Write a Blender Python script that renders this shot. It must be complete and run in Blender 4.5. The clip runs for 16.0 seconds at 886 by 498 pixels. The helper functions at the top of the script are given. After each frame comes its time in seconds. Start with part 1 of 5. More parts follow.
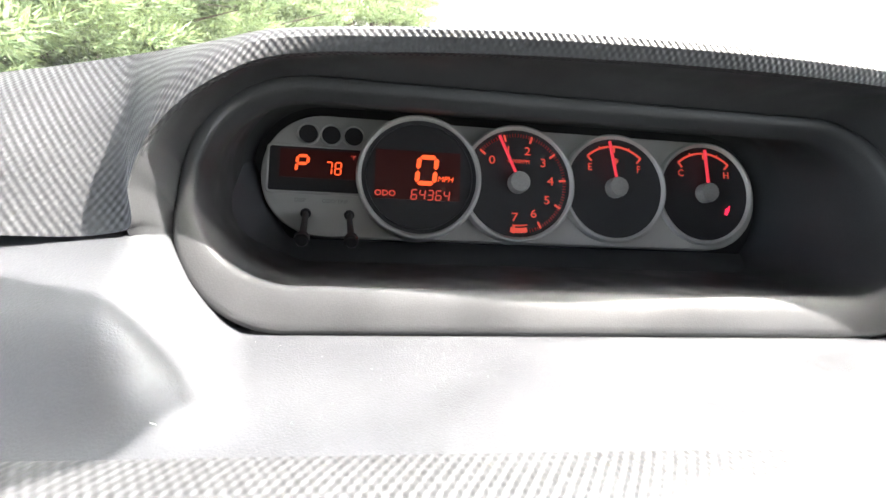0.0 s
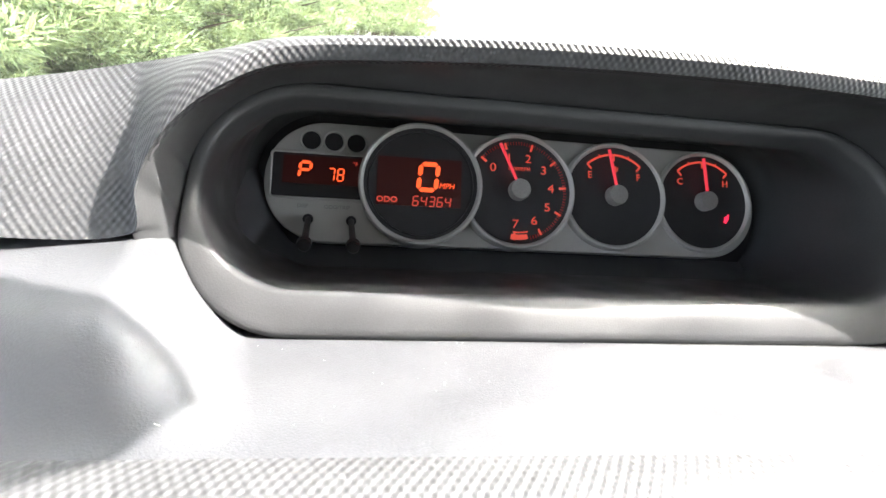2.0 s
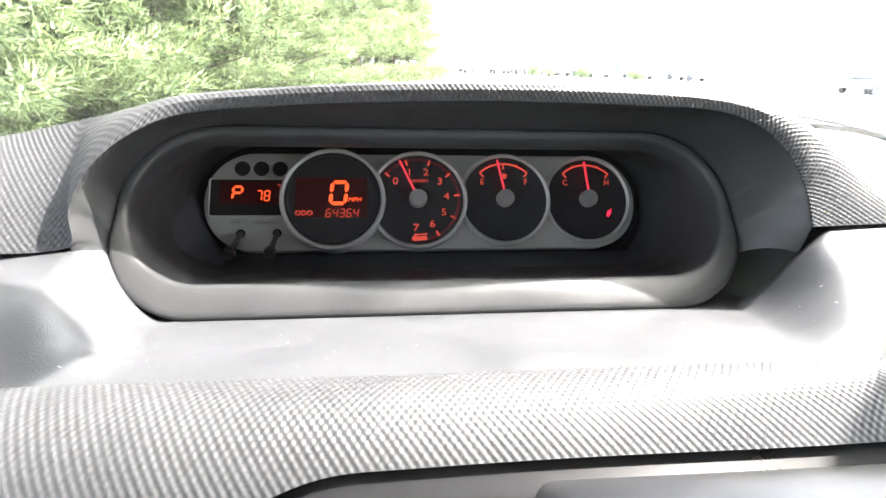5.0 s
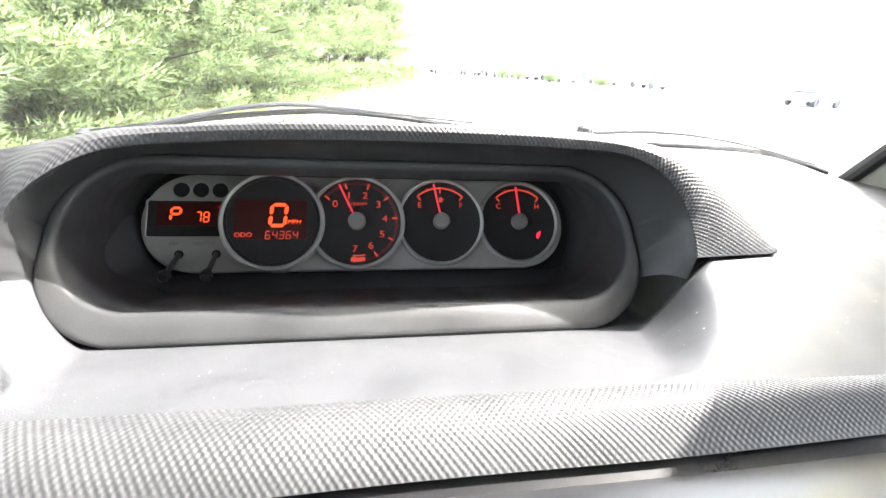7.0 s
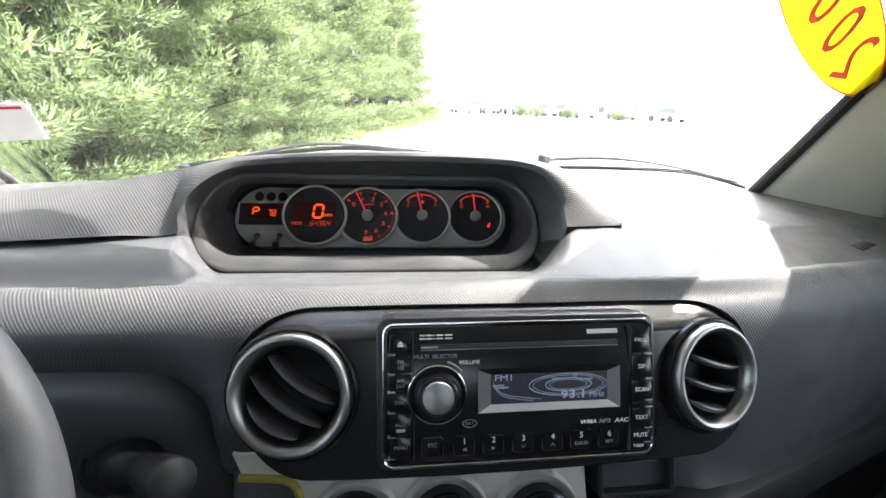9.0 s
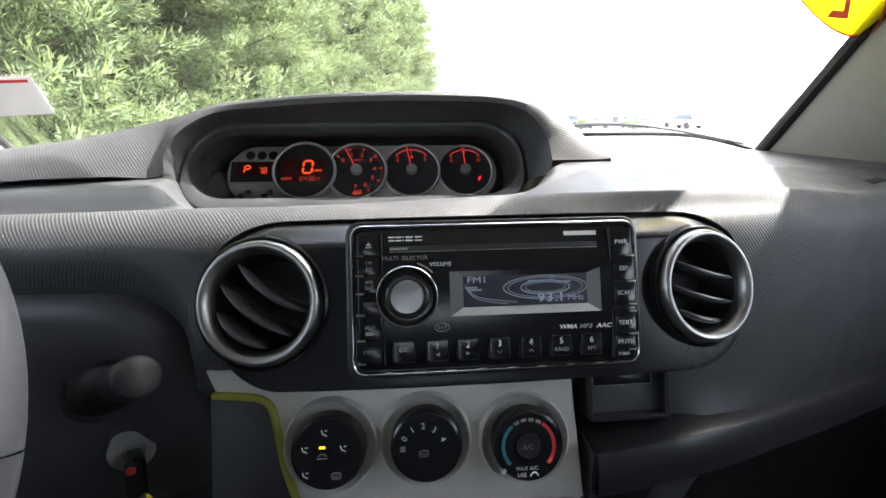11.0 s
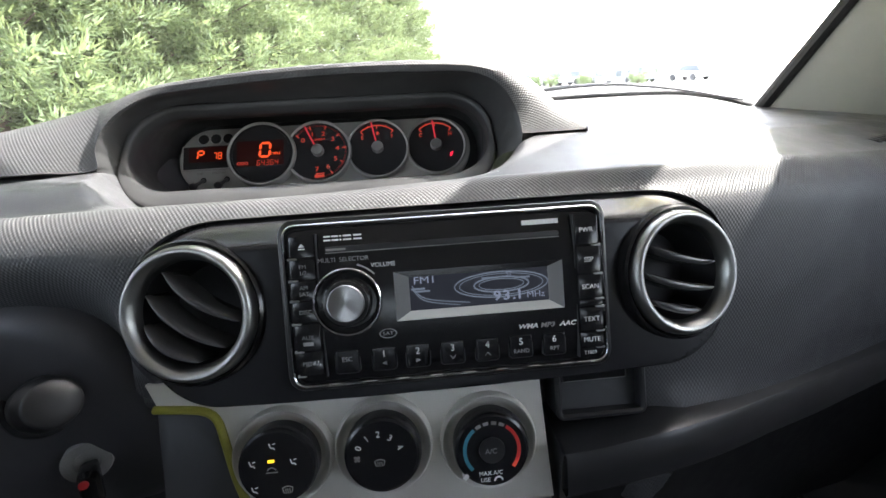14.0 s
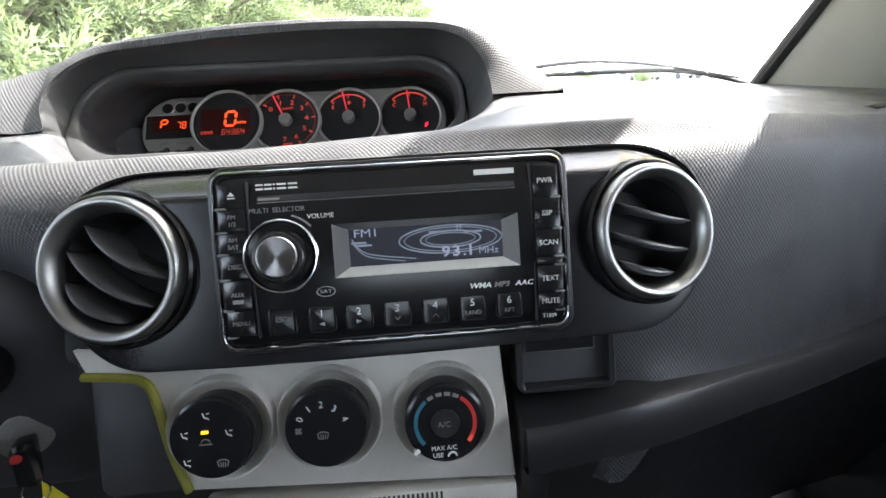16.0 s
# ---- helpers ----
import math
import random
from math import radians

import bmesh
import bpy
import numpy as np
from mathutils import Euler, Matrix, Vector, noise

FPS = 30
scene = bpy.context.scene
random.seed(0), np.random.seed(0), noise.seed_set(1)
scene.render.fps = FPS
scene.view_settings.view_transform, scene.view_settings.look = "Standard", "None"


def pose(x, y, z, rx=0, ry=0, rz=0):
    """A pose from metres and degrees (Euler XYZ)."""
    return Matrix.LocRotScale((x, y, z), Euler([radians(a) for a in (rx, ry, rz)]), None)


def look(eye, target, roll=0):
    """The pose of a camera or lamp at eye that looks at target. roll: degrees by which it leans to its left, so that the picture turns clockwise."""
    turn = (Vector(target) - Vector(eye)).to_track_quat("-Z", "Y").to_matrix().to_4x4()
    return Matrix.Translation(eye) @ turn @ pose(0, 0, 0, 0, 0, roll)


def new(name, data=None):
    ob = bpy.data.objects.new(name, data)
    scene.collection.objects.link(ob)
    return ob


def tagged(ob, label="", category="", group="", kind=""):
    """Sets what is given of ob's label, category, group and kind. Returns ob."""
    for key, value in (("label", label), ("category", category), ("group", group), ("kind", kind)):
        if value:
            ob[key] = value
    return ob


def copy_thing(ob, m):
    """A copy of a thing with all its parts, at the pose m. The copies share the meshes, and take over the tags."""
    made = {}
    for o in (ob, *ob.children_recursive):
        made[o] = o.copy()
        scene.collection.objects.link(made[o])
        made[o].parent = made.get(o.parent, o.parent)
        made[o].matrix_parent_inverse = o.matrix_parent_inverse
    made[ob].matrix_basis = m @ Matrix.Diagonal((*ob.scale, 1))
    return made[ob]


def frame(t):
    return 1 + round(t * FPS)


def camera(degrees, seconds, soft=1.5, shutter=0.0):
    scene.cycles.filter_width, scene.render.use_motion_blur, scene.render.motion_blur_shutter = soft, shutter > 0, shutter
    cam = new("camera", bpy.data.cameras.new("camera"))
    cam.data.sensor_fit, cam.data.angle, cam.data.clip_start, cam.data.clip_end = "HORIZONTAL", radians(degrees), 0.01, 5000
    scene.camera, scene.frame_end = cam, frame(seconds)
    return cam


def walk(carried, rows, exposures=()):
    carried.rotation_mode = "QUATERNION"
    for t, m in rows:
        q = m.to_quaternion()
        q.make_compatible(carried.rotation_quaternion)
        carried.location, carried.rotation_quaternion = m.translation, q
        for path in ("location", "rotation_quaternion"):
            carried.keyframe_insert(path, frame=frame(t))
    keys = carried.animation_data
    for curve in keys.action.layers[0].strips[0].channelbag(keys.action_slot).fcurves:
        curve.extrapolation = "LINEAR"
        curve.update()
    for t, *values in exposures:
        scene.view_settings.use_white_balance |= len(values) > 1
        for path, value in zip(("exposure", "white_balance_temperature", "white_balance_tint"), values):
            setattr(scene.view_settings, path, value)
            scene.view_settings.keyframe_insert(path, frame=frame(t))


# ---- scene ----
cam = camera(95.0, 16.0)
# seconds, eye in metres, yaw, pitch, roll in degrees
ROWS = [
    (0, -0.2160, 0.0023, 1.1598, -8.47, -28.04, 5.88),
    (0.5, -0.2170, 0.0023, 1.1593, -8.47, -27.66, 6.58),
    (1, -0.2171, 0.0013, 1.1595, -7.80, -27.32, 6.34),
    (1.5, -0.2172, 0.0007, 1.1591, -8.33, -27.02, 6.39),
    (2, -0.2168, 0.0005, 1.1598, -8.34, -27.00, 6.17),
    (2.5, -0.2158, 0.0001, 1.1592, -8.29, -26.88, 5.71),
    (3, -0.2113, -0.0055, 1.1625, -7.31, -27.14, 4.90),
    (3.5, -0.1889, -0.0146, 1.1689, -6.83, -26.85, 3.16),
    (4, -0.1686, -0.0294, 1.1749, -5.46, -25.22, 1.64),
    (4.2, -0.1612, -0.0376, 1.1732, -5.10, -24.88, 1.19),
    (6.5, -0.1268, -0.0638, 1.1932, -9.34, -24.75, 3.83),
    (7, -0.1176, -0.0673, 1.2002, -10.52, -24.65, 3.99),
    (7.5, -0.1143, -0.0775, 1.2096, -11.55, -24.01, 4.77),
    (8, -0.1164, -0.1382, 1.2410, -12.26, -22.22, 5.26),
    (8.5, -0.1341, -0.2106, 1.2475, -11.05, -21.69, 5.20),
    (9, -0.0941, -0.2625, 1.2182, -6.91, -19.98, 2.24),
    (9.5, -0.0774, -0.2820, 1.1593, -5.92, -17.81, 1.52),
    (9.7, -0.0757, -0.2866, 1.1383, -6.00, -17.57, 1.94),
    (11.8, -0.0517, -0.2845, 1.1394, -4.12, -18.26, -2.03),
    (12, -0.0502, -0.2781, 1.1460, -5.04, -19.16, -1.88),
    (12.5, -0.0425, -0.2601, 1.1585, -4.48, -20.09, -1.71),
    (13, -0.0332, -0.2567, 1.1538, -3.78, -20.85, -2.60),
    (13.5, -0.0294, -0.2546, 1.1510, -3.10, -21.64, -2.50),
    (14, -0.0181, -0.2540, 1.1462, -3.54, -22.47, -2.91),
    (14.5, -0.0154, -0.2573, 1.1532, -3.69, -22.52, -2.55),
    (15, -0.0052, -0.2672, 1.1453, -3.28, -22.20, -2.36),
    (15.5, -0.0059, -0.2676, 1.1328, -3.84, -22.71, -1.33),
    (16, 0.0158, -0.2466, 1.1105, -3.04, -22.65, -2.80),
]
walk(cam, [(t, pose(x, y, z, 90 + pitch, 0, yaw) @ pose(0, 0, 0, 0, 0, roll)) for t, x, y, z, yaw, pitch, roll in ROWS],
     exposures=[(0, 2.85), (7.0, 2.8), (8.0, 2.75), (8.5, 2.65), (9.0, 2.35), (9.5, 2.15), (12.0, 2.1), (14.5, 2.35), (15.5, 2.5), (16.0, 2.75)])

# ---- light ----
world = bpy.data.worlds.new("world")
scene.world = world
world.use_nodes = True
wn = world.node_tree
sky = wn.nodes.new("ShaderNodeTexSky")
sky.sky_type, sky.sun_disc, sky.dust_density, sky.ozone_density = "NISHITA", False, 1.6, 0.6
TO_SUN = Vector((0.79, 0.29, 1.0)).normalized()
sky.sun_elevation = math.asin(TO_SUN.z)
sky.sun_rotation = math.atan2(TO_SUN.x, TO_SUN.y)
haze = wn.nodes.new("ShaderNodeHueSaturation")
haze.inputs["Saturation"].default_value = 0.5
wn.links.new(sky.outputs[0], haze.inputs["Color"])
wn.links.new(haze.outputs[0], wn.nodes["Background"].inputs[0])
wn.nodes["Background"].inputs[1].default_value = 0.28
sun = new("sun", bpy.data.lights.new("sun", "SUN"))
sun.data.energy, sun.data.angle, sun.data.color = 5.0, radians(0.53), (1.0, 0.95, 0.88)
sun.matrix_world = look(TO_SUN * 50, (0, 0, 0))


# ---- materials ----
def mat(name, base, rough=0.5, metal=0.0, vary=0.15, scale=40.0, fine=900.0, bump=0.0, spec=0.5, coat=0.0, rvary=0.1):
    """A plain surface with grain at two scales."""
    m = bpy.data.materials.new(name)
    m.use_nodes = True
    nt = m.node_tree
    b = nt.nodes["Principled BSDF"]
    b.inputs["Metallic"].default_value = metal
    b.inputs["Specular IOR Level"].default_value = spec
    b.inputs["Coat Weight"].default_value = coat
    tc = nt.nodes.new("ShaderNodeTexCoord")
    n1, n2 = nt.nodes.new("ShaderNodeTexNoise"), nt.nodes.new("ShaderNodeTexNoise")
    n1.inputs["Scale"].default_value, n2.inputs["Scale"].default_value = scale, fine
    n1.inputs["Detail"].default_value = 5
    for n in (n1, n2):
        nt.links.new(tc.outputs["Object"], n.inputs["Vector"])
    mix = nt.nodes.new("ShaderNodeMath")
    mix.operation = "ADD"
    nt.links.new(n1.outputs["Fac"], mix.inputs[0])
    nt.links.new(n2.outputs["Fac"], mix.inputs[1])
    rng = nt.nodes.new("ShaderNodeMapRange")
    rng.inputs["From Min"].default_value, rng.inputs["From Max"].default_value = 0.6, 1.4
    rng.inputs["To Min"].default_value, rng.inputs["To Max"].default_value = 1 - vary, 1 + vary
    nt.links.new(mix.outputs[0], rng.inputs["Value"])
    col = nt.nodes.new("ShaderNodeVectorMath")
    col.operation = "SCALE"
    col.inputs[0].default_value = base
    nt.links.new(rng.outputs[0], col.inputs["Scale"])
    nt.links.new(col.outputs[0], b.inputs["Base Color"])
    rr = nt.nodes.new("ShaderNodeMapRange")
    rr.inputs["From Min"].default_value, rr.inputs["From Max"].default_value = 0.3, 0.7
    rr.inputs["To Min"].default_value, rr.inputs["To Max"].default_value = max(0.02, rough - rvary), min(1, rough + rvary)
    nt.links.new(n1.outputs["Fac"], rr.inputs["Value"])
    nt.links.new(rr.outputs[0], b.inputs["Roughness"])
    if bump:
        bp = nt.nodes.new("ShaderNodeBump")
        bp.inputs["Strength"].default_value, bp.inputs["Distance"].default_value = bump, 0.0005
        nt.links.new(n2.outputs["Fac"], bp.inputs["Height"])
        nt.links.new(bp.outputs[0], b.inputs["Normal"])
    return m


def woven(name, base, rough):
    """Moulded plastic with staggered raised pillows, laid out in metres by the UV map."""
    m = mat(name, base, rough, vary=0.2, scale=25, fine=500)
    nt = m.node_tree
    b = nt.nodes["Principled BSDF"]
    uv, sep = nt.nodes.new("ShaderNodeUVMap"), nt.nodes.new("ShaderNodeSeparateXYZ")
    nt.links.new(uv.outputs[0], sep.inputs[0])

    def op(kind, a, v):
        n = nt.nodes.new("ShaderNodeMath")
        n.operation = kind
        nt.links.new(a, n.inputs[0])
        if isinstance(v, float):
            n.inputs[1].default_value = v
        elif v is not None:
            nt.links.new(v, n.inputs[1])
        return n.outputs[0]

    across = op("COSINE", op("MULTIPLY", sep.outputs[0], 2 * math.pi / 0.0030), None)
    along = op("COSINE", op("MULTIPLY", sep.outputs[1], 2 * math.pi / 0.0042), None)
    height = op("MULTIPLY", across, along)
    bp = nt.nodes.new("ShaderNodeBump")
    bp.inputs["Strength"].default_value, bp.inputs["Distance"].default_value = 1.0, 0.00020
    nt.links.new(height, bp.inputs["Height"])
    nt.links.new(bp.outputs[0], b.inputs["Normal"])
    return m


def glow(name, base, strength):
    m = bpy.data.materials.new(name)
    m.use_nodes = True
    b = m.node_tree.nodes["Principled BSDF"]
    b.inputs["Base Color"].default_value = (base[0] * 0.3, base[1] * 0.3, base[2] * 0.3, 1)
    b.inputs["Emission Color"].default_value = (*base, 1)
    b.inputs["Emission Strength"].default_value = strength
    return m


def clear(name, tint=(1, 1, 1), rough=0.0):
    m = bpy.data.materials.new(name)
    m.use_nodes = True
    b = m.node_tree.nodes["Principled BSDF"]
    b.inputs["Base Color"].default_value = (*tint, 1)
    b.inputs["Transmission Weight"].default_value = 1
    b.inputs["Roughness"].default_value = rough
    b.inputs["IOR"].default_value = 1.45
    return m


def sticker_mat(name, base, through_it=0.25):
    """Printed film: daylight from outside shines through it."""
    m = mat(name, base, 0.5, vary=0.03)
    nt = m.node_tree
    tr, mx = nt.nodes.new("ShaderNodeBsdfTranslucent"), nt.nodes.new("ShaderNodeMixShader")
    tr.inputs["Color"].default_value = (*base, 1)
    mx.inputs[0].default_value = through_it
    nt.links.new(nt.nodes["Principled BSDF"].outputs[0], mx.inputs[1])
    nt.links.new(tr.outputs[0], mx.inputs[2])
    nt.links.new(mx.outputs[0], nt.nodes["Material Output"].inputs["Surface"])
    return m


WEAVE = woven("weave_plastic", (0.050, 0.051, 0.054), 0.52)
PAD = mat("grained_plastic", (0.057, 0.059, 0.064), 0.45, vary=0.12, scale=30, fine=1400, bump=0.25)
BLACK = mat("black_plastic", (0.046, 0.047, 0.049), 0.45, vary=0.2, scale=40, fine=1500, bump=0.1)
GLOSS = mat("gloss_black_plastic", (0.012, 0.012, 0.013), 0.20, vary=0.08, scale=60, fine=900, rvary=0.02)
SATIN = mat("satin_black_plastic", (0.020, 0.020, 0.021), 0.34, vary=0.08, scale=60, fine=900, rvary=0.03)
SILVER = mat("silver_paint", (0.66, 0.64, 0.59), 0.36, metal=0.25, vary=0.08, scale=50, fine=2500, rvary=0.06)
RING = mat("satin_chrome", (0.33, 0.33, 0.32), 0.40, metal=1.0, vary=0.08, scale=60, fine=1500, rvary=0.08)
CHROME = mat("chrome", (0.62, 0.62, 0.64), 0.18, metal=1.0, vary=0.04, rvary=0.04)
PLATE = mat("cluster_silver", (0.44, 0.43, 0.41), 0.45, metal=0.15, vary=0.08, scale=60, fine=2500)
DIAL = mat("dial_black", (0.022, 0.022, 0.024), 0.55, vary=0.1)
GREY = mat("hub_grey", (0.25, 0.24, 0.23), 0.5)
WHITEINK = mat("white_ink", (0.80, 0.80, 0.78), 0.5, vary=0.05)
DIMINK = mat("grey_ink", (0.28, 0.28, 0.28), 0.5, vary=0.05)
REDLIT = glow("red_backlight", (1.0, 0.11, 0.07), 0.085)
NEEDLE = glow("needle_red", (1.0, 0.06, 0.09), 0.11)
AMBER = glow("segment_orange", (1.0, 0.10, 0.025), 0.24)
LCDRED = glow("lcd_glow", (0.09, 0.010, 0.008), 0.012)
WARN = glow("warning_red", (1.0, 0.02, 0.06), 0.35)
LEDY = glow("led_amber", (1.0, 0.5, 0.02), 0.5)
REDINK = mat("red_ink", (0.55, 0.03, 0.03), 0.5)
BLUEINK = mat("blue_ink", (0.03, 0.17, 0.24), 0.5)
LCDBLUE = glow("lcd_blue", (0.026, 0.028, 0.044), 0.07)
LCDINK = glow("lcd_ink", (0.30, 0.34, 0.46), 0.13)
LCDLINE = glow("lcd_line", (0.20, 0.24, 0.31), 0.12)
CUTEDGE = mat("olive_edge", (0.28, 0.27, 0.04), 0.45, vary=0.2)
YELLOW = mat("yellow_paper", (0.85, 0.72, 0.02), 0.6, vary=0.05)
PAPER = mat("white_paper", (0.75, 0.74, 0.72), 0.7, vary=0.04)
STICK = sticker_mat("sticker_yellow", (0.90, 0.80, 0.01))
# for the unseen sheet that shadows the pad
SHEETM = sticker_mat("shadow_sheet_paper", (0.90, 0.90, 0.88), 0.6)
STICKRED = sticker_mat("sticker_red", (0.86, 0.22, 0.13))
PAINTW = mat("white_paint", (0.75, 0.75, 0.74), 0.3, vary=0.04, scale=2)
PAINTS = mat("silver_car_paint", (0.45, 0.46, 0.47), 0.3, metal=0.4, vary=0.05, scale=2)
PAINTG = mat("pale_grey_car_paint", (0.42, 0.44, 0.46), 0.3, vary=0.1, scale=2)
CARGLASS = mat("dark_glass", (0.20, 0.22, 0.23), 0.10, vary=0.1)
ROOFM = mat("grey_shingle", (0.16, 0.15, 0.14), 0.9, vary=0.2, scale=3, fine=40)
LOCKM = mat("lock_grey", (0.27, 0.27, 0.26), 0.5)
SPUN = mat("spun_metal", (0.42, 0.41, 0.41), 0.28, metal=1.0, vary=0.04, rvary=0.03)
brush = SPUN.node_tree.nodes.new("ShaderNodeTangent")
brush.direction_type, brush.axis = "RADIAL", "Z"
SPUN.node_tree.nodes["Principled BSDF"].inputs["Anisotropic"].default_value = 0.85
SPUN.node_tree.links.new(brush.outputs[0], SPUN.node_tree.nodes["Principled BSDF"].inputs["Tangent"])
# silver bevel's side faces, with their shade put into the colour
EDGE = mat("display_edge_shade", (0.17, 0.17, 0.17), 0.4, vary=0.05)
VANE = mat("glossy_vane", (0.058, 0.058, 0.059), 0.24, vary=0.06, scale=60, fine=900, rvary=0.02)
STALKM = mat("stalk_black", (0.012, 0.012, 0.013), 0.5, spec=0.25, vary=0.1, scale=60, fine=900)
COLUMNM = mat("column_plastic", (0.078, 0.078, 0.084), 0.45, vary=0.12, scale=30, fine=1400, bump=0.2)
# tyres of the far cars, lightened to stand in for glare
TYRE = mat("pale_tyre", (0.16, 0.16, 0.16), 0.9)
PANELM = mat("centre_panel_black", (0.016, 0.016, 0.018), 0.25, vary=0.06, scale=60, fine=900, rvary=0.0)
PILLAR = mat("pillar_grey", (0.23, 0.235, 0.215), 0.75, vary=0.08, scale=30, fine=1200, bump=0.2)
SEATING = mat("dark_upholstery", (0.035, 0.034, 0.033), 0.95, vary=0.15, scale=20, fine=600)
LINER = mat("headliner_grey", (0.45, 0.44, 0.42), 0.95, vary=0.06)
GLASS = clear("windscreen_glass")
RUBBER = mat("black_rubber", (0.012, 0.012, 0.012), 0.6)
ASPHALT = mat("pale_asphalt", (0.22, 0.215, 0.205), 0.9, vary=0.15, scale=0.6, fine=40)
GRASSM = mat("grass_green", (0.17, 0.18, 0.06), 0.9, vary=0.35, scale=2.0, fine=60)
BARK = mat("bark", (0.10, 0.075, 0.055), 0.9, vary=0.3, scale=6, fine=60)


def needles_mat():
    """Thin needles: light passes through them as well as off them."""
    m = mat("pine_needles", (0.130, 0.190, 0.085), 0.7, vary=0.4, scale=0.9, fine=14)
    nt = m.node_tree
    tr, mx = nt.nodes.new("ShaderNodeBsdfTranslucent"), nt.nodes.new("ShaderNodeMixShader")
    tr.inputs["Color"].default_value = (0.36, 0.45, 0.19, 1)
    mx.inputs[0].default_value = 0.30
    out = nt.nodes["Material Output"]
    nt.links.new(nt.nodes["Principled BSDF"].outputs[0], mx.inputs[1])
    nt.links.new(tr.outputs[0], mx.inputs[2])
    nt.links.new(mx.outputs[0], out.inputs["Surface"])
    return m


PINE = needles_mat()


# ---- mesh tools ----
def thing(name, label, category, m=None, group="", kind=""):
    ob = new(name)
    ob.empty_display_size = 0.01
    if m is not None:
        ob.matrix_world = m
    return tagged(ob, label, category, group, kind)


def part(name, bm, material, parent=None, label="", smooth=True, angle=24):
    me = bpy.data.meshes.new(name)
    bmesh.ops.recalc_face_normals(bm, faces=bm.faces)
    if smooth:
        for f in bm.faces:
            f.smooth = True
        for e in bm.edges:
            if len(e.link_faces) == 2 and e.calc_face_angle(0) > radians(angle):
                e.smooth = False
    bm.to_mesh(me)
    bm.free()
    for m in material if isinstance(material, (list, tuple)) else [material]:
        me.materials.append(m)
    ob = new(name, me)
    if parent is not None:
        ob.parent = parent
    if label:
        ob["label"] = label
    return ob


def smooth_line(points, n):
    """Catmull-Rom through the points, n samples evenly in length."""
    p = np.array([points[0]] + list(points) + [points[-1]], float)
    out = []
    for i in range(1, len(p) - 2):
        for s in np.linspace(0, 1, 24, endpoint=False):
            a, b, c, d = p[i - 1], p[i], p[i + 1], p[i + 2]
            out.append(0.5 * (2 * b + (c - a) * s + (2 * a - 5 * b + 4 * c - d) * s * s + (3 * b - a - 3 * c + d) * s ** 3))
    out = np.array(out + [p[-2]])
    run = np.r_[0, np.cumsum(np.linalg.norm(np.diff(out, axis=0), axis=1))]
    t = np.linspace(0, run[-1], n)
    return np.stack([np.interp(t, run, out[:, k]) for k in range(out.shape[1])], 1)


def loft(curves, ring=False, cap=False, bm=None, flat=None):
    """Quads between curves of equal length, with a UV map in metres."""
    bm = bm or bmesh.new()
    uv = bm.loops.layers.uv.verify()
    c = [np.asarray(k, float) for k in curves]
    rows = [[bm.verts.new(p) for p in k] for k in c]
    n = len(rows[0])
    ul = [np.r_[0, np.cumsum(np.linalg.norm(np.diff(k, axis=0), axis=1))] for k in c]
    u = np.mean(ul, axis=0)
    mid = np.array(c)
    v = np.r_[0, np.cumsum(np.linalg.norm(np.diff(mid, axis=0), axis=2).mean(1))]
    for i in range(len(rows) - 1):
        for j in range(n if ring else n - 1):
            k = (j + 1) % n
            f = bm.faces.new((rows[i][j], rows[i][k], rows[i + 1][k], rows[i + 1][j]))
            uk = u[k] if k else u[-1] + 0.003
            quad = ((u[j], v[i]), (uk, v[i]), (uk, v[i + 1]), (u[j], v[i + 1]))
            if flat is not None:
                quad = (flat[i][j], flat[i][k], flat[i + 1][k], flat[i + 1][j])
            for lp, q in zip(f.loops, quad):
                lp[uv].uv = q
    if cap:
        bm.faces.new(rows[-1])
    return bm


def rrect(w, h, r, n=6, cx=0.0, cy=0.0, z=0.0):
    r = min(r, w / 2 - 1e-5, h / 2 - 1e-5)
    out = []
    for sx, sy, a0 in ((1, 1, 0), (-1, 1, 90), (-1, -1, 180), (1, -1, 270)):
        for i in range(n + 1):
            a = radians(a0 + 90 * i / n)
            out.append((cx + sx * (w / 2 - r) + r * math.cos(a), cy + sy * (h / 2 - r) + r * math.sin(a), z))
    return out


def plate(w, h, r, z0, z1, bev=0.0005, cx=0.0, cy=0.0, n=6, bm=None):
    """A rounded slab from z0 up to z1 with softened edges."""
    return loft([rrect(w, h, r, n, cx, cy, z0), rrect(w, h, r, n, cx, cy, z1 - bev), rrect(w - bev * 0.6, h - bev * 0.6, r, n, cx, cy, z1 - bev * 0.3), rrect(w - 2 * bev, h - 2 * bev, max(r - bev, 1e-4), n, cx, cy, z1)], ring=True, cap=True, bm=bm)


def frame_ring(w, h, r, wide, z0, z1, bev=0.0006, cx=0.0, cy=0.0, n=8):
    i = 2 * wide
    return loft([rrect(w, h, r, n, cx, cy, z0), rrect(w, h, r, n, cx, cy, z1 - bev), rrect(w - 2 * bev, h - 2 * bev, r - bev, n, cx, cy, z1), rrect(w - i + 2 * bev, h - i + 2 * bev, max(r - wide + bev, 2e-4), n, cx, cy, z1), rrect(w - i, h - i, max(r - wide, 1e-4), n, cx, cy, z1 - bev), rrect(w - i, h - i, max(r - wide, 1e-4), n, cx, cy, z0)], ring=True)


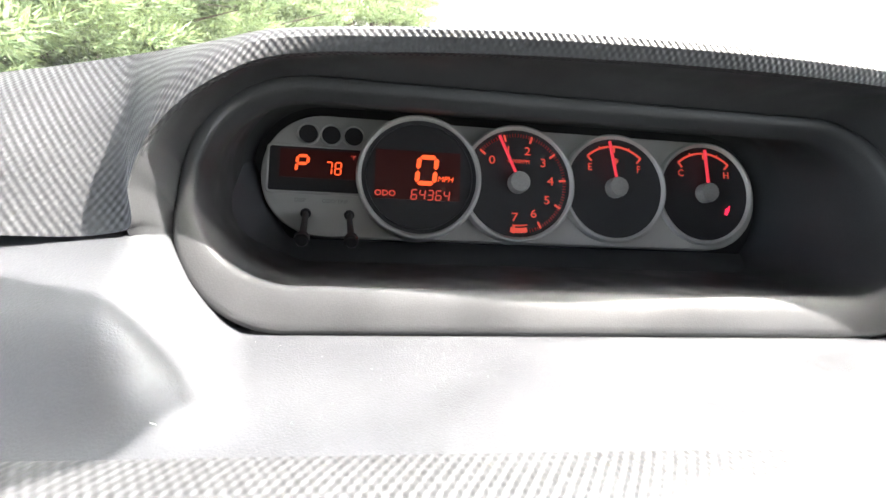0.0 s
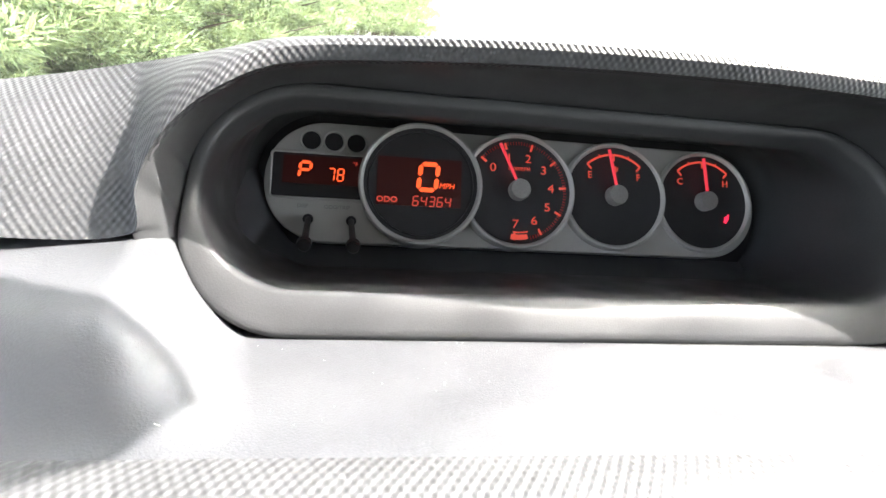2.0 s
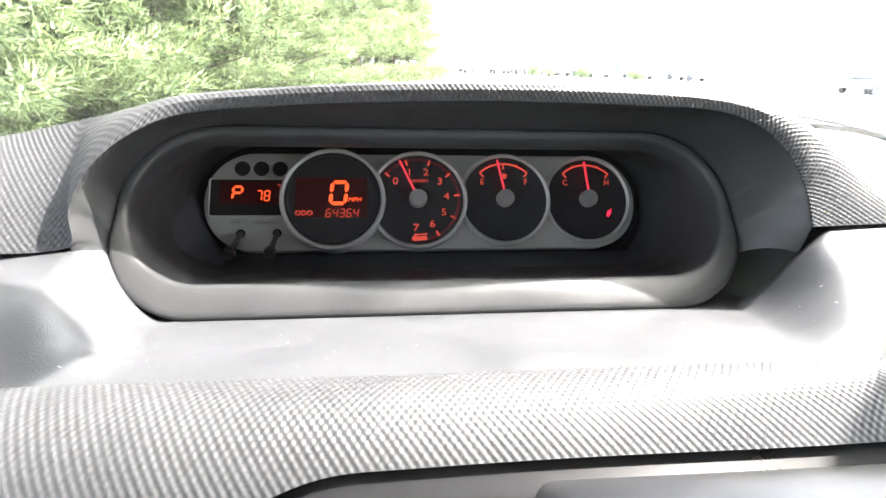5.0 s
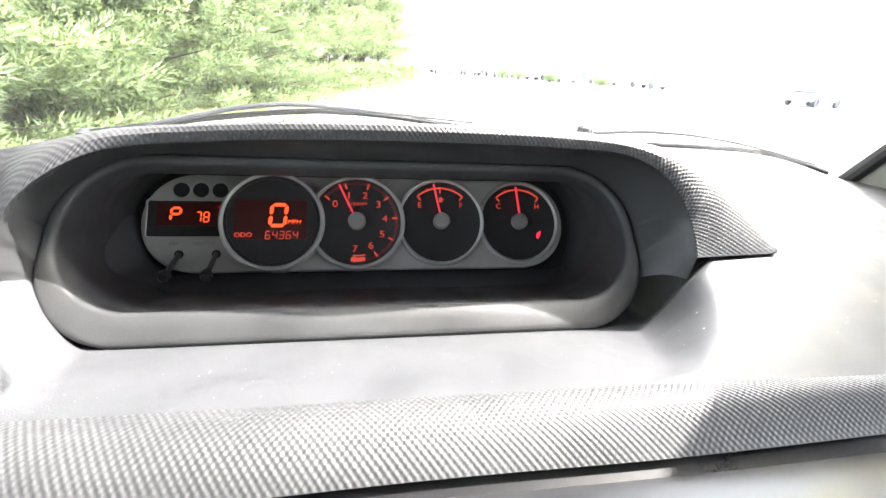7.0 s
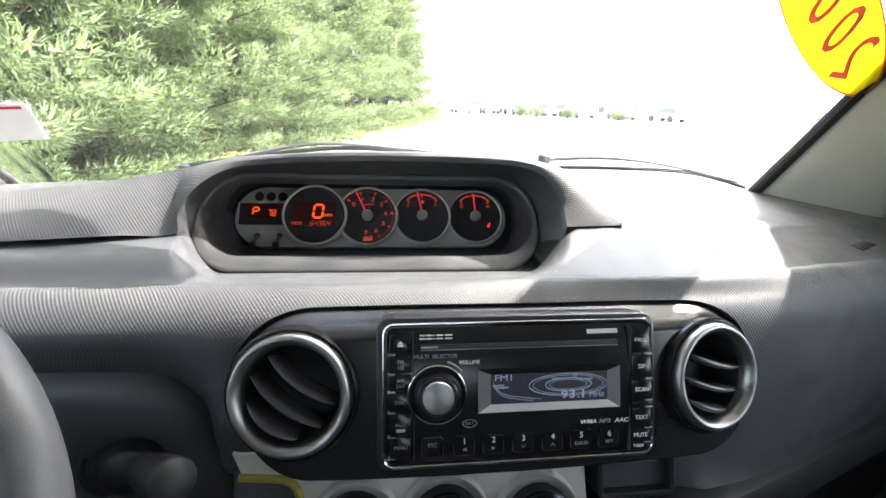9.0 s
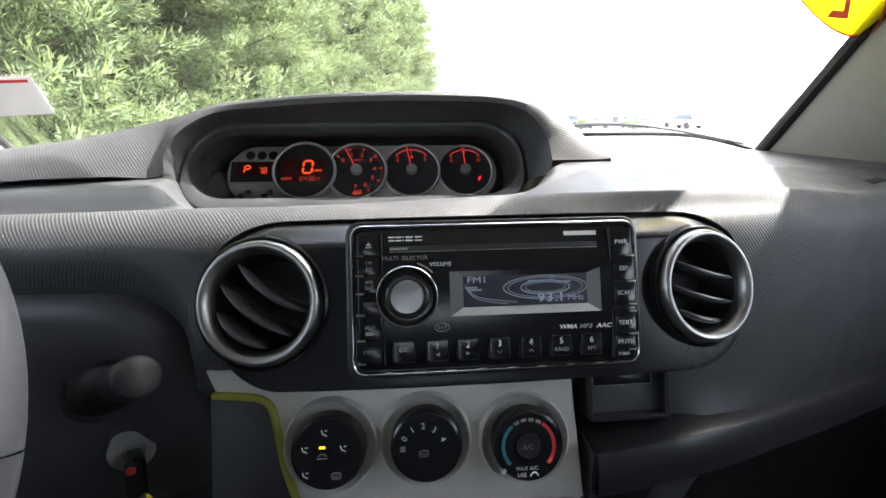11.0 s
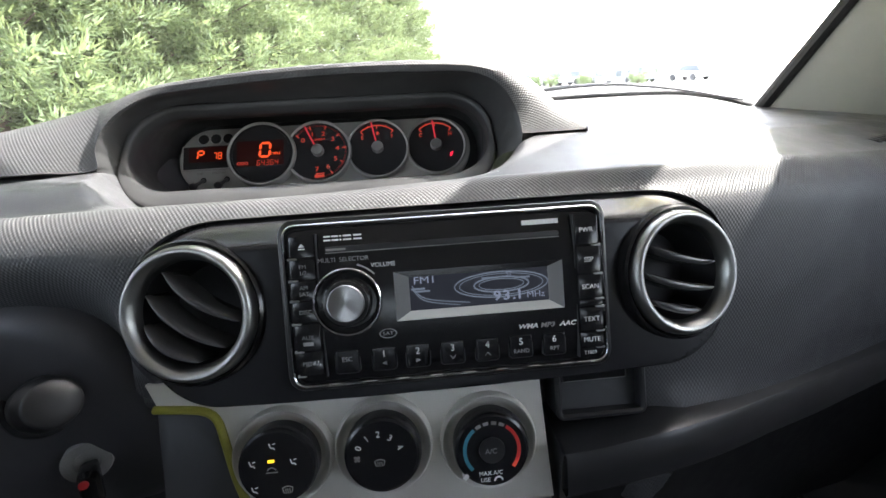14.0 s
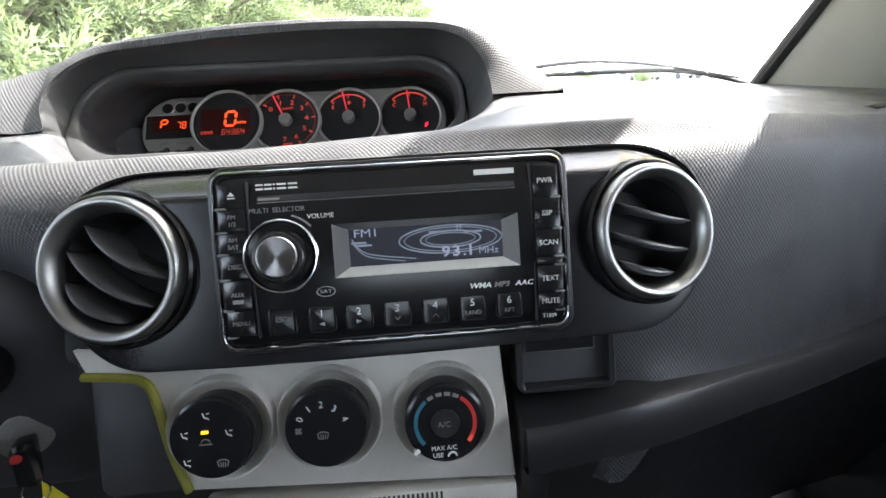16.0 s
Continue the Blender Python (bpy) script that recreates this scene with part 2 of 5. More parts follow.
def lathe(profile, n=48, cx=0.0, cy=0.0, cap=False, bm=None):
    """Turned about the local z axis through cx, cy."""
    cs = [(math.cos(2 * math.pi * i / n), math.sin(2 * math.pi * i / n)) for i in range(n)]
    return loft([[(cx + r * c, cy + r * s, z) for c, s in cs] for r, z in profile], ring=True, cap=cap, bm=bm)


def bar(x0, y0, x1, y1, w, z0, z1, bm=None):
    """A flat stroke between two points."""
    bm = bm or bmesh.new()
    d = Vector((x1 - x0, y1 - y0))
    s = Vector((-d.y, d.x)).normalized() * w / 2
    q = [(x0 + s.x, y0 + s.y), (x1 + s.x, y1 + s.y), (x1 - s.x, y1 - s.y), (x0 - s.x, y0 - s.y)]
    a, b = [bm.verts.new((*p, z0)) for p in q], [bm.verts.new((*p, z1)) for p in q]
    bm.faces.new(b)
    for i in range(4):
        bm.faces.new((a[i], a[(i + 1) % 4], b[(i + 1) % 4], b[i]))
    return bm


def box(x0, x1, y0, y1, z0, z1, bev=0.0, bm=None):
    own = bm or bmesh.new()
    v = [own.verts.new((x, y, z)) for z in (z0, z1) for y in (y0, y1) for x in (x0, x1)]
    fs = [own.faces.new([v[i] for i in q]) for q in ((0, 2, 3, 1), (4, 5, 7, 6), (0, 1, 5, 4), (2, 6, 7, 3), (0, 4, 6, 2), (1, 3, 7, 5))]
    if bev:
        bmesh.ops.bevel(own, geom=list({e for f in fs for e in f.edges}), offset=bev, segments=2, affect="EDGES", profile=0.5)
    return own


def arc_stroke(cx, cy, r, a0, a1, w, z0, z1, n=16, bm=None):
    """A flat arc, degrees counter-clockwise from the right."""
    a = [radians(a0 + (a1 - a0) * i / n) for i in range(n + 1)]
    lo, hi = r - w / 2, r + w / 2
    return loft([[(cx + q * math.cos(t), cy + q * math.sin(t), z) for t in a] for q, z in ((lo, z0), (lo, z1), (hi, z1), (hi, z0))], bm=bm)


def tube(points, r, n=10, bm=None, cap=True):
    """A round bar along points; r a number or one for each point."""
    p = [Vector(q) for q in points]
    rs = [r] * len(p) if isinstance(r, (int, float)) else r
    rings = []
    side = None
    for i, q in enumerate(p):
        d = (p[min(i + 1, len(p) - 1)] - p[max(i - 1, 0)]).normalized()
        side = (side - d * side.dot(d)).normalized() if side is not None else d.orthogonal().normalized()
        up = d.cross(side)
        rings.append([q + rs[i] * (math.cos(2 * math.pi * k / n) * side + math.sin(2 * math.pi * k / n) * up) for k in range(n)])
    bm = loft(rings, ring=True, cap=cap, bm=bm)
    return bm


def letters(name, body, size, x, y, z, material, parent, align="CENTER", shear=0.0, stretch=1.0, turn=0.0, label="", bold=0.0):
    """Raised writing in the built-in font, centred at x, y on the parent's face."""
    cu = bpy.data.curves.new(name, "FONT")
    cu.body, cu.size, cu.align_x, cu.align_y, cu.shear = body, size, align, "CENTER", shear
    cu.extrude, cu.resolution_u, cu.offset = 0.00008, 3, bold
    tmp = bpy.data.objects.new(name, cu)
    me = bpy.data.meshes.new_from_object(tmp)
    bpy.data.objects.remove(tmp)
    me.materials.clear()
    me.materials.append(material)
    me.transform(Matrix.Translation((x, y, z)) @ Matrix.Rotation(radians(turn), 4, "Z") @ Matrix.Diagonal((stretch, 1, 1, 1)))
    ob = new(name, me)
    ob.parent = parent
    if label:
        ob["label"] = label
    return ob


def leaning(x, y, z, tilt):
    """A frame whose x runs to the right, y up along a face that leans back by tilt degrees, z out of that face."""
    a = radians(tilt)
    m = Matrix(((1, 0, 0, x), (0, math.sin(a), -math.cos(a), y), (0, math.cos(a), math.sin(a), z), (0, 0, 0, 1)))
    return m


def step(a, b, x):
    t = min(1, max(0, (x - a) / (b - a)))
    return t * t * (3 - 2 * t)


# ---- dashboard shapes ----
ARC = [(-0.80, 0.100, 1.045), (-0.60, 0.085, 1.055), (-0.45, 0.075, 1.061), (-0.25, 0.068, 1.066), (-0.10, 0.064, 1.068), (0.0, 0.056, 1.075), (0.10, 0.048, 1.079), (0.20, 0.047, 1.079), (0.30, 0.075, 1.074), (0.415, 0.118, 1.062), (0.575, 0.150, 1.058), (0.80, 0.180, 1.050)]


def arc_at(x):
    xs = [p[0] for p in ARC]
    y = z = 0.0
    for k in (-0.04, -0.02, 0, 0.02, 0.04):
        y += np.interp(x + k, xs, [p[1] for p in ARC]) / 5
        z += np.interp(x + k, xs, [p[2] for p in ARC]) / 5
    return y, z


LIP = smooth_line([(-0.80, 0.066, 1.046), (-0.50, 0.042, 1.062), (-0.25, 0.032, 1.066), (-0.10, 0.031, 1.068), (0.0, 0.029, 1.069), (0.10, 0.030, 1.069), (0.20, 0.032, 1.068), (0.30, 0.050, 1.066), (0.415, 0.085, 1.058), (0.575, 0.115, 1.054), (0.80, 0.145, 1.046)], 80)
PROFILE = [(0.0, 0.0)]
for i in range(200):
    w = (i + 0.5) * 0.002
    th = radians(20 - 98 * step(0.0, 0.075, w))
    PROFILE.append((PROFILE[-1][0] - 0.002 * math.cos(th), PROFILE[-1][1] + 0.002 * math.sin(th)))
PROFILE = np.array(PROFILE)
PW = np.arange(len(PROFILE)) * 0.002


TOP = smooth_line([(0.076, -0.045, 0.894), (0.10, -0.045, 0.896), (0.15, -0.042, 0.902), (0.20, -0.032, 0.902), (0.26, -0.012, 0.896), (0.32, 0.008, 0.889), (0.40, 0.035, 0.883), (0.56, 0.085, 0.879), (0.65, 0.105, 0.875), (0.78, 0.13, 0.868)], 60)


def fascia(x, w, sink=0.0):
    """A place on the dashboard's front, w metres down from the crease; sink: how far behind it."""
    y, z = arc_at(x)
    sink += 0.085 * step(0.168, 0.225, w) * (1 - step(0.09, 0.15, x))
    sink += 0.070 * step(0.055, 0.16, w) * (1 - step(0.168, 0.225, w)) * (1 - step(-0.275, -0.225, x))
    k = step(0.0, 0.041, w)
    lx = [p[0] for p in LIP]
    y += k * (np.interp(x, lx, [p[1] for p in LIP]) - y + 0.0365)
    z += k * (np.interp(x, lx, [p[2] for p in LIP]) - z - 0.0030)
    y, z = y + np.interp(w, PW, PROFILE[:, 0]), z + np.interp(w, PW, PROFILE[:, 1])
    ledge = step(0.155, 0.185, x)
    begin = 0.19 - 0.13 * step(0.20, 0.36, x)
    if ledge and w > begin:
        ty, tz = np.interp(x, TOP[:, 0], TOP[:, 1]), np.interp(x, TOP[:, 0], TOP[:, 2])
        k = ledge * step(begin, begin + 0.04 + 0.115 * step(0.20, 0.36, x), w)
        y += k * (ty + 0.006 - y)
        z += k * (tz - 0.5 * (w - 0.205) - z)
    return (x, y + sink * math.cos(radians(20)), z - sink * 0.3)


def pad_z(x, y):
    """The smooth top: a shelf that dips towards the gauges between two side walls."""
    ya, za = arc_at(x)
    rec = max(za + (1.0475 - za) * (y - ya) / (0.1325 - ya), 1.030)
    if x < -0.1:
        out = za + 0.014 * step(0.0, 0.035, y - ya) + min(y - ya, 0.10) * 0.05
    else:
        out = za + min(y - ya, 0.09) * 0.165 + max(0, y - ya - 0.09) * (0.02 + 0.03 * step(0.16, 0.26, x))
    left = np.interp(y, (0.060, 0.070, 0.088, 0.12, 0.148, 0.2), (-0.256, -0.278, -0.292, -0.304, -0.313, -0.317))
    right = np.interp(y, (0.050, 0.056, 0.063, 0.082, 0.108, 0.13, 0.15, 0.2), (0.004, 0.034, 0.051, 0.066, 0.080, 0.088, 0.110, 0.124))
    k = step(0.0, 0.040, min(x - left, right - x) + 0.002)
    return out + (rec - out) * k


dash = thing("dashboard", "charcoal moulded plastic car dashboard, sunlit on top", "dashboard")
xs = np.r_[np.linspace(-0.80, -0.34, 30)[:-1], np.linspace(-0.34, -0.22, 70)[:-1], np.linspace(-0.22, 0.0, 40)[:-1], np.linspace(0.0, 0.12, 70)[:-1], np.linspace(0.12, 0.80, 50)]
rows = []
for s in np.r_[np.linspace(0, 0.30, 70)[:-1], np.linspace(0.30, 1, 24)]:
    row = []
    for x in xs:
        ya = arc_at(x)[0]
        y = ya + (0.47 - 0.10 * (x / 0.8) ** 2 - ya) * s
        row.append((x, y, pad_z(x, y)))
    rows.append(row)
part("top_pad", loft(rows), PAD, dash, "smooth charcoal grained plastic pad with dust specks")

rng = np.random.default_rng(11)
flecks = bmesh.new()
for _ in range(130):
    x, y = rng.uniform(-0.28, 0.30), 0
    ya = arc_at(x)[0]
    y = ya + rng.uniform(0.004, 0.07)
    z = pad_z(x, y) + 0.0003
    a, ln, wd = rng.uniform(0, 6.3), rng.choice((0.0003, 0.0005, 0.0008, 0.0016), p=(0.5, 0.3, 0.15, 0.05)), rng.uniform(0.00008, 0.0002)
    u, v = np.array((math.cos(a), math.sin(a))) * ln / 2, np.array((-math.sin(a), math.cos(a))) * wd
    quad = [np.array((x, y)) + i * u + j * v for i, j in ((-1, -1), (1, -1), (1, 1), (-1, 1))]
    flecks.faces.new([flecks.verts.new((q[0], q[1], pad_z(q[0], q[1]) + 0.0003)) for q in quad])
lint = part("dust", flecks, PAPER, dash, "pale dust specks and lint", smooth=False)
lint["kind"] = "stuff"

grille = bmesh.new()
for k in range(5):
    gx, gy = 0.478 + 0.009 * k, 0.150 + 0.004 * k
    box(gx, gx + 0.0035, gy, gy + 0.016, pad_z(gx, gy + 0.008) - 0.004, pad_z(gx, gy + 0.008) + 0.0010, bm=grille)
part("demister_grille", grille, RUBBER, dash, "small black demister slots", smooth=False)

# textured front with the opening for the centre panel
PX0, PX1, PW0, PW1 = -0.2235, 0.2170, 0.041, 0.173


def outline(grow=0.0, n=20):
    return [(p[0], p[1]) for p in rrect(PX1 - PX0 + 2 * grow, PW1 - PW0 + 2 * grow, 0.068 + grow, n, (PX0 + PX1) / 2, (PW0 + PW1) / 2)]


def densify(loop, n):
    p = np.array(loop + [loop[0]])
    run = np.r_[0, np.cumsum(np.linalg.norm(np.diff(p, axis=0), axis=1))]
    t = np.linspace(0, run[-1], n, endpoint=False)
    return np.stack([np.interp(t, run, p[:, 0]), np.interp(t, run, p[:, 1])], 1)


NL = 320
inner = densify(outline(), NL)
ctr = np.array([(PX0 + PX1) / 2, (PW0 + PW1) / 2])
outer = []
for p in inner:
    d = p - ctr
    k = min((0.79 / abs(d[0])) if d[0] else 9e9, ((ctr[1]) / -d[1]) if d[1] < 0 else (((0.30 - ctr[1]) / d[1]) if d[1] > 0 else 9e9))
    outer.append(ctr + d * k)
outer = np.array(outer)
loops, flats = [], [inner, inner]
for s in np.r_[0, 0.02, 0.05, np.linspace(0.1, 1, 26)]:
    q = inner + (outer - inner) * s
    flats.append(q)
    loops.append([fascia(x, max(0, w)) for x, w in q])
first = [[fascia(x, w, 0.010) for x, w in inner], [fascia(x, w, 0.0012) for x, w in inner]]
part("front_skin", loft(first + loops, ring=True, flat=flats), WEAVE, dash, "woven-pattern moulded charcoal plastic")

# glossy centre panel set into the opening, with round holes for the vents
loops = []
med = np.stack([np.clip(inner[:, 0], PX0 + 0.07, PX1 - 0.07), np.full(NL, ctr[1])], 1)
for s in np.r_[-0.04, 0.004, 0.006, 0.014, 0.03, 0.05, np.linspace(0.08, 0.99999, 44)]:
    q = inner + (med - inner) * s
    row = []
    for x, w in q:
        p = fascia(x, min(w, 0.168), 0.012 if s < 0.005 else 0.0065 if s < 0.01 else 0.0045)
        if w > 0.168:
            p = (p[0], p[1] - 0.2 * (w - 0.168), p[2] - 0.98 * (w - 0.168))
        flat_y = 0.374 * (p[2] - 1.06) + 0.002 + 0.006 * (x / 0.165) ** 2
        k = step(0.01, 0.26, s)
        row.append((p[0], p[1] + (flat_y - p[1]) * k, p[2]))
    loops.append(row)
panel = loft(loops, ring=True)
VENTS = ((-0.1715, -0.013, 1.0140), (0.1655, -0.012, 1.0150))
gone = [f for f in panel.faces if any((f.calc_center_median().x - v[0]) ** 2 + ((f.calc_center_median().z - v[2]) / 0.93) ** 2 < 0.0420 ** 2 for v in VENTS)]
bmesh.ops.delete(panel, geom=gone, context="FACES")
part("centre_panel", panel, PANELM, dash, "satin black centre panel with rounded ends")

# hood over the instruments
E1 = [(-0.80, 0.150, 1.060), (-0.60, 0.125, 1.075), (-0.43, 0.128, 1.085), (-0.36, 0.138, 1.086), (-0.313, 0.148, 1.085), (-0.309, 0.151, 1.103), (-0.300, 0.158, 1.121), (-0.284, 0.168, 1.136), (-0.262, 0.179, 1.146), (-0.215, 0.184, 1.151), (-0.15, 0.180, 1.155), (-0.07, 0.175, 1.157), (0.0, 0.176, 1.156), (0.042, 0.176, 1.1535), (0.066, 0.168, 1.1445), (0.079, 0.157, 1.1295), (0.0855, 0.147, 1.1125), (0.0880, 0.139, 1.0965)]
E2 = [(-0.80, 0.24, 1.070), (-0.60, 0.225, 1.098), (-0.44, 0.212, 1.118), (-0.370, 0.207, 1.130), (-0.328, 0.204, 1.139), (-0.315, 0.203, 1.142), (-0.303, 0.202, 1.145), (-0.287, 0.200, 1.149), (-0.264, 0.197, 1.154), (-0.217, 0.193, 1.159), (-0.15, 0.188, 1.164), (-0.07, 0.185, 1.166), (0.005, 0.187, 1.165), (0.052, 0.186, 1.160), (0.085, 0.180, 1.1545), (0.108, 0.168, 1.1390), (0.132, 0.156, 1.116), (0.153, 0.144, 1.0965)]
E3 = [(-0.80, 0.44, 1.07), (-0.62, 0.45, 1.075), (-0.45, 0.45, 1.08), (-0.38, 0.45, 1.083), (-0.34, 0.45, 1.085), (-0.32, 0.45, 1.085), (-0.31, 0.45, 1.085), (-0.29, 0.45, 1.085), (-0.26, 0.45, 1.086), (-0.215, 0.45, 1.087), (-0.15, 0.45, 1.087), (-0.07, 0.45, 1.087), (0.01, 0.45, 1.086), (0.08, 0.44, 1.085), (0.10, 0.42, 1.085), (0.125, 0.36, 1.087), (0.145, 0.26, 1.089), (0.157, 0.150, 1.091)]


def knots(points, n=14):
    """A smooth line with n steps between each two points, so that several lines keep in step."""
    p = np.array([points[0]] + points + [points[-1]], float)
    out = []
    for i in range(1, len(p) - 2):
        a, b, c, d = p[i - 1], p[i], p[i + 1], p[i + 2]
        t1, t2 = np.linalg.norm(c - b), max(np.linalg.norm(b - a), 1e-4)
        m0 = (c - a) / (t1 + t2) * t1
        m1 = (d - b) / (t1 + max(np.linalg.norm(d - c), 1e-4)) * t1
        for s in np.linspace(0, 1, n, endpoint=False):
            out.append((2 * s ** 3 - 3 * s * s + 1) * b + (s ** 3 - 2 * s * s + s) * m0 + (-2 * s ** 3 + 3 * s * s) * c + (s ** 3 - s * s) * m1)
    return np.array(out + [p[-2]])


e1, e2, e3 = knots(E1), knots(E2), knots(E3)
fade = np.minimum(1, np.arange(len(e1))[::-1] / 22.0)[:, None]
bulge = np.array((0, -0.0032, 0.0036)) * fade
curves = [e1 + np.array((0, 0.004, -0.0015)), e1, e1 * 0.92 + e2 * 0.08 + bulge * 0.35, e1 * 0.7 + e2 * 0.3 + bulge * 0.9, e1 * 0.45 + e2 * 0.55 + bulge, e1 * 0.2 + e2 * 0.8 + bulge * 0.7, e2, e2 * 0.93 + e3 * 0.07 + np.array((0, 0, 0.0016)), e2 * 0.75 + e3 * 0.25 + np.array((0, 0, 0.004)), e2 * 0.4 + e3 * 0.6 + np.array((0, 0, 0.003)), e3]
flat, turn_at = [], 14 * 12
run = np.r_[0, np.cumsum(np.linalg.norm(np.diff(e1 * 0.5 + e2 * 0.5, axis=0), axis=1))]
depth = np.r_[np.zeros((1, len(e1))), np.cumsum(np.linalg.norm(np.diff(np.array(curves), axis=0), axis=2), axis=0)]
for i, k in enumerate(curves):
    u = np.where(np.arange(len(k)) < turn_at, k[:, 0], k[turn_at, 0] + run - run[turn_at])
    flat.append(np.stack([u, depth[i]], 1))
part("instrument_hood", loft(curves, flat=flat), WEAVE, dash, "woven-pattern charcoal hood arching over the gauges")

# bezel tube round the instruments, its lip set back under the hood
BEZ, CLU = leaning(-0.1190, 0.1755, 1.0915, 43), leaning(-0.132, 0.262, 1.0715, 33)


def placed(m, pts):
    return [m @ Vector(p) for p in pts]


def lip_loop(inset, z, n=22, foot=0.0):
    return placed(BEZ, rrect(0.373 - 2 * inset, 0.121 - 2 * inset - foot, 0.050 - inset, n, 0, foot / 2, z))


tube_loops = [lip_loop(0, -0.008), lip_loop(0, -0.001), lip_loop(0.0004, 0.0004), lip_loop(0.0010, 0.0010, foot=0.0008), lip_loop(0.0020, 0.0010, foot=0.0025), lip_loop(0.0036, 0.0002, foot=0.0075), lip_loop(0.0050, -0.0010, foot=0.0125), lip_loop(0.0056, -0.0020, foot=0.0138), lip_loop(0.0060, -0.0040, foot=0.0146), lip_loop(0.0064, -0.009, foot=0.0152)]
mouth = np.array([tuple(v) for v in lip_loop(0.0068, -0.013, foot=0.0156)])
deep = np.array([tuple(v) for v in placed(CLU, rrect(0.376, 0.106, 0.045, 22, 0.011, -0.001, 0.0))])
for k in np.linspace(0, 1, 7):
    tube_loops.append(mouth + (deep - mouth) * k)
tube_loops.append(np.array([tuple(v) for v in placed(CLU, rrect(0.372, 0.102, 0.045, 22, 0.011, -0.001, -0.02))]))
part("gauge_bezel", loft(tube_loops, ring=True), BLACK, dash, "smooth black bezel with a rounded lip", angle=60)

# smooth lining from the hood's rim back to that lip
sides = [np.array([e1[14 * 4] + (np.array(low) - e1[14 * 4]) * k for k in (1.0, 0.66, 0.33)]) for low in ((-0.3125, 0.148, 1.068),)]
sides.append(np.array([e1[-1] + (np.array((0.0865, 0.139, 1.080)) - e1[-1]) * k for k in (0.25, 0.5, 0.75, 1.0)]))
op = np.concatenate([sides[0], e1[14 * 4:], sides[1]])
far_edge = np.array([(v.x, v.y) for v in (BEZ.inverted() @ Vector(q) for q in lip_loop(-0.0006, 0, 60))])
ends = []
for q in op:
    v = BEZ.inverted() @ Vector(q)
    f = far_edge[np.argmin((far_edge[:, 0] - v.x) ** 2 + (far_edge[:, 1] - v.y) ** 2)]
    ends.append(tuple(BEZ @ Vector((f[0], f[1], -0.006))))
ends = np.array(ends)
for _ in range(3):
    ends[1:-1] = (ends[:-2] + 2 * ends[1:-1] + ends[2:]) / 4
lining = [op + np.array((0, 0.0008, -0.0006))] + [op + (ends - op) * k + np.array((0, 0.0, 0.004 * math.sin(math.pi * k))) for k in (0.06, 0.25, 0.5, 0.75, 1.0)]
part("hood_lining", loft(lining), BLACK, dash, "smooth black inner lining", angle=60)

# ---- instrument cluster ----
clu = thing("instrument_cluster", "silver instrument cluster with four round gauges lit red", "gauge cluster", CLU @ Matrix.Scale(1.12, 4))
part("backing", plate(0.345, 0.100, 0.045, -0.030, -0.012, 0.001, 0.004, 0), DIAL, clu)
SPD, TAC, FUE, TMP = (-0.0592, 0.0), (0.0, 0.0), (0.0640, 0.0010), (0.1285, 0.0015)
R_SPD, R_TAC, R_FUE, R_TMP = 0.0362, 0.0358, 0.0346, 0.0340
# silver face: one slab with rounded left end
part("face_plate", plate(0.3160, 0.0715, 0.0345, -0.014, -0.002, 0.001, 0.0085, 0.0004, 14), PLATE, clu, "satin silver face plate")


def gauge(name, c, r, z):
    g = part(name, lathe([(r, -0.012), (r, z), (r - 0.0006, z + 0.0012), (r - 0.0016, z + 0.0014), (r - 0.0026, z + 0.0006), (r - 0.0032, z - 0.0006)], 72, *c), PLATE, clu, "silver rimmed gauge with black dial")
    part("dial", lathe([(r - 0.0028, -0.004), (r - 0.0030, z - 0.0004), (r - 0.006, z - 0.0012), (0.001, z - 0.0012)], 64, *c, cap=True), DIAL, g, "matt black dial")
    return g


g_tmp = gauge("temperature_gauge", TMP, R_TMP, 0.0000)
g_fue = gauge("fuel_gauge", FUE, R_FUE, 0.0028)
g_tac = gauge("tachometer", TAC, R_TAC, 0.0056)
g_spd = gauge("speedometer", SPD, R_SPD, 0.0084)
ZT, ZF, ZM, ZS = 0.0048, 0.0020, -0.0008, 0.0076


def polar(c, r, a):
    return c[0] + r * math.cos(radians(a)), c[1] + r * math.sin(radians(a))


# tachometer: ticks, figures, red zone, needle
for k in range(8):
    a = 140 - k * 33.5
    part("tick", bar(*polar(TAC, 0.0262, a), *polar(TAC, 0.0305, a), 0.0013, ZT, ZT + 0.0003), REDLIT, g_tac)
    letters("figure", str(k), 0.0072, *polar(TAC, 0.0208, a), ZT + 0.0002, REDLIT, g_tac, stretch=1.2)
fine = bmesh.new()
for k in range(1, 65):
    a = 140 - k * 33.5 / 10
    if k % 10:
        bar(*polar(TAC, 0.0285, a), *polar(TAC, 0.0305, a), 0.0004, ZT, ZT + 0.0003, fine)
part("fine_ticks", fine, REDINK, g_tac)
part("red_zone", arc_stroke(*TAC, 0.0285, -99, -78, 0.0030, ZT, ZT + 0.0004), REDLIT, g_tac)
part("red_zone", arc_stroke(*TAC, 0.0256, -97, -76, 0.0008, ZT, ZT + 0.0004), REDLIT, g_tac)
letters("caption", "x1000RPM", 0.0032, TAC[0] + 0.0005, TAC[1] + 0.0135, ZT + 0.0002, REDLIT, g_tac)


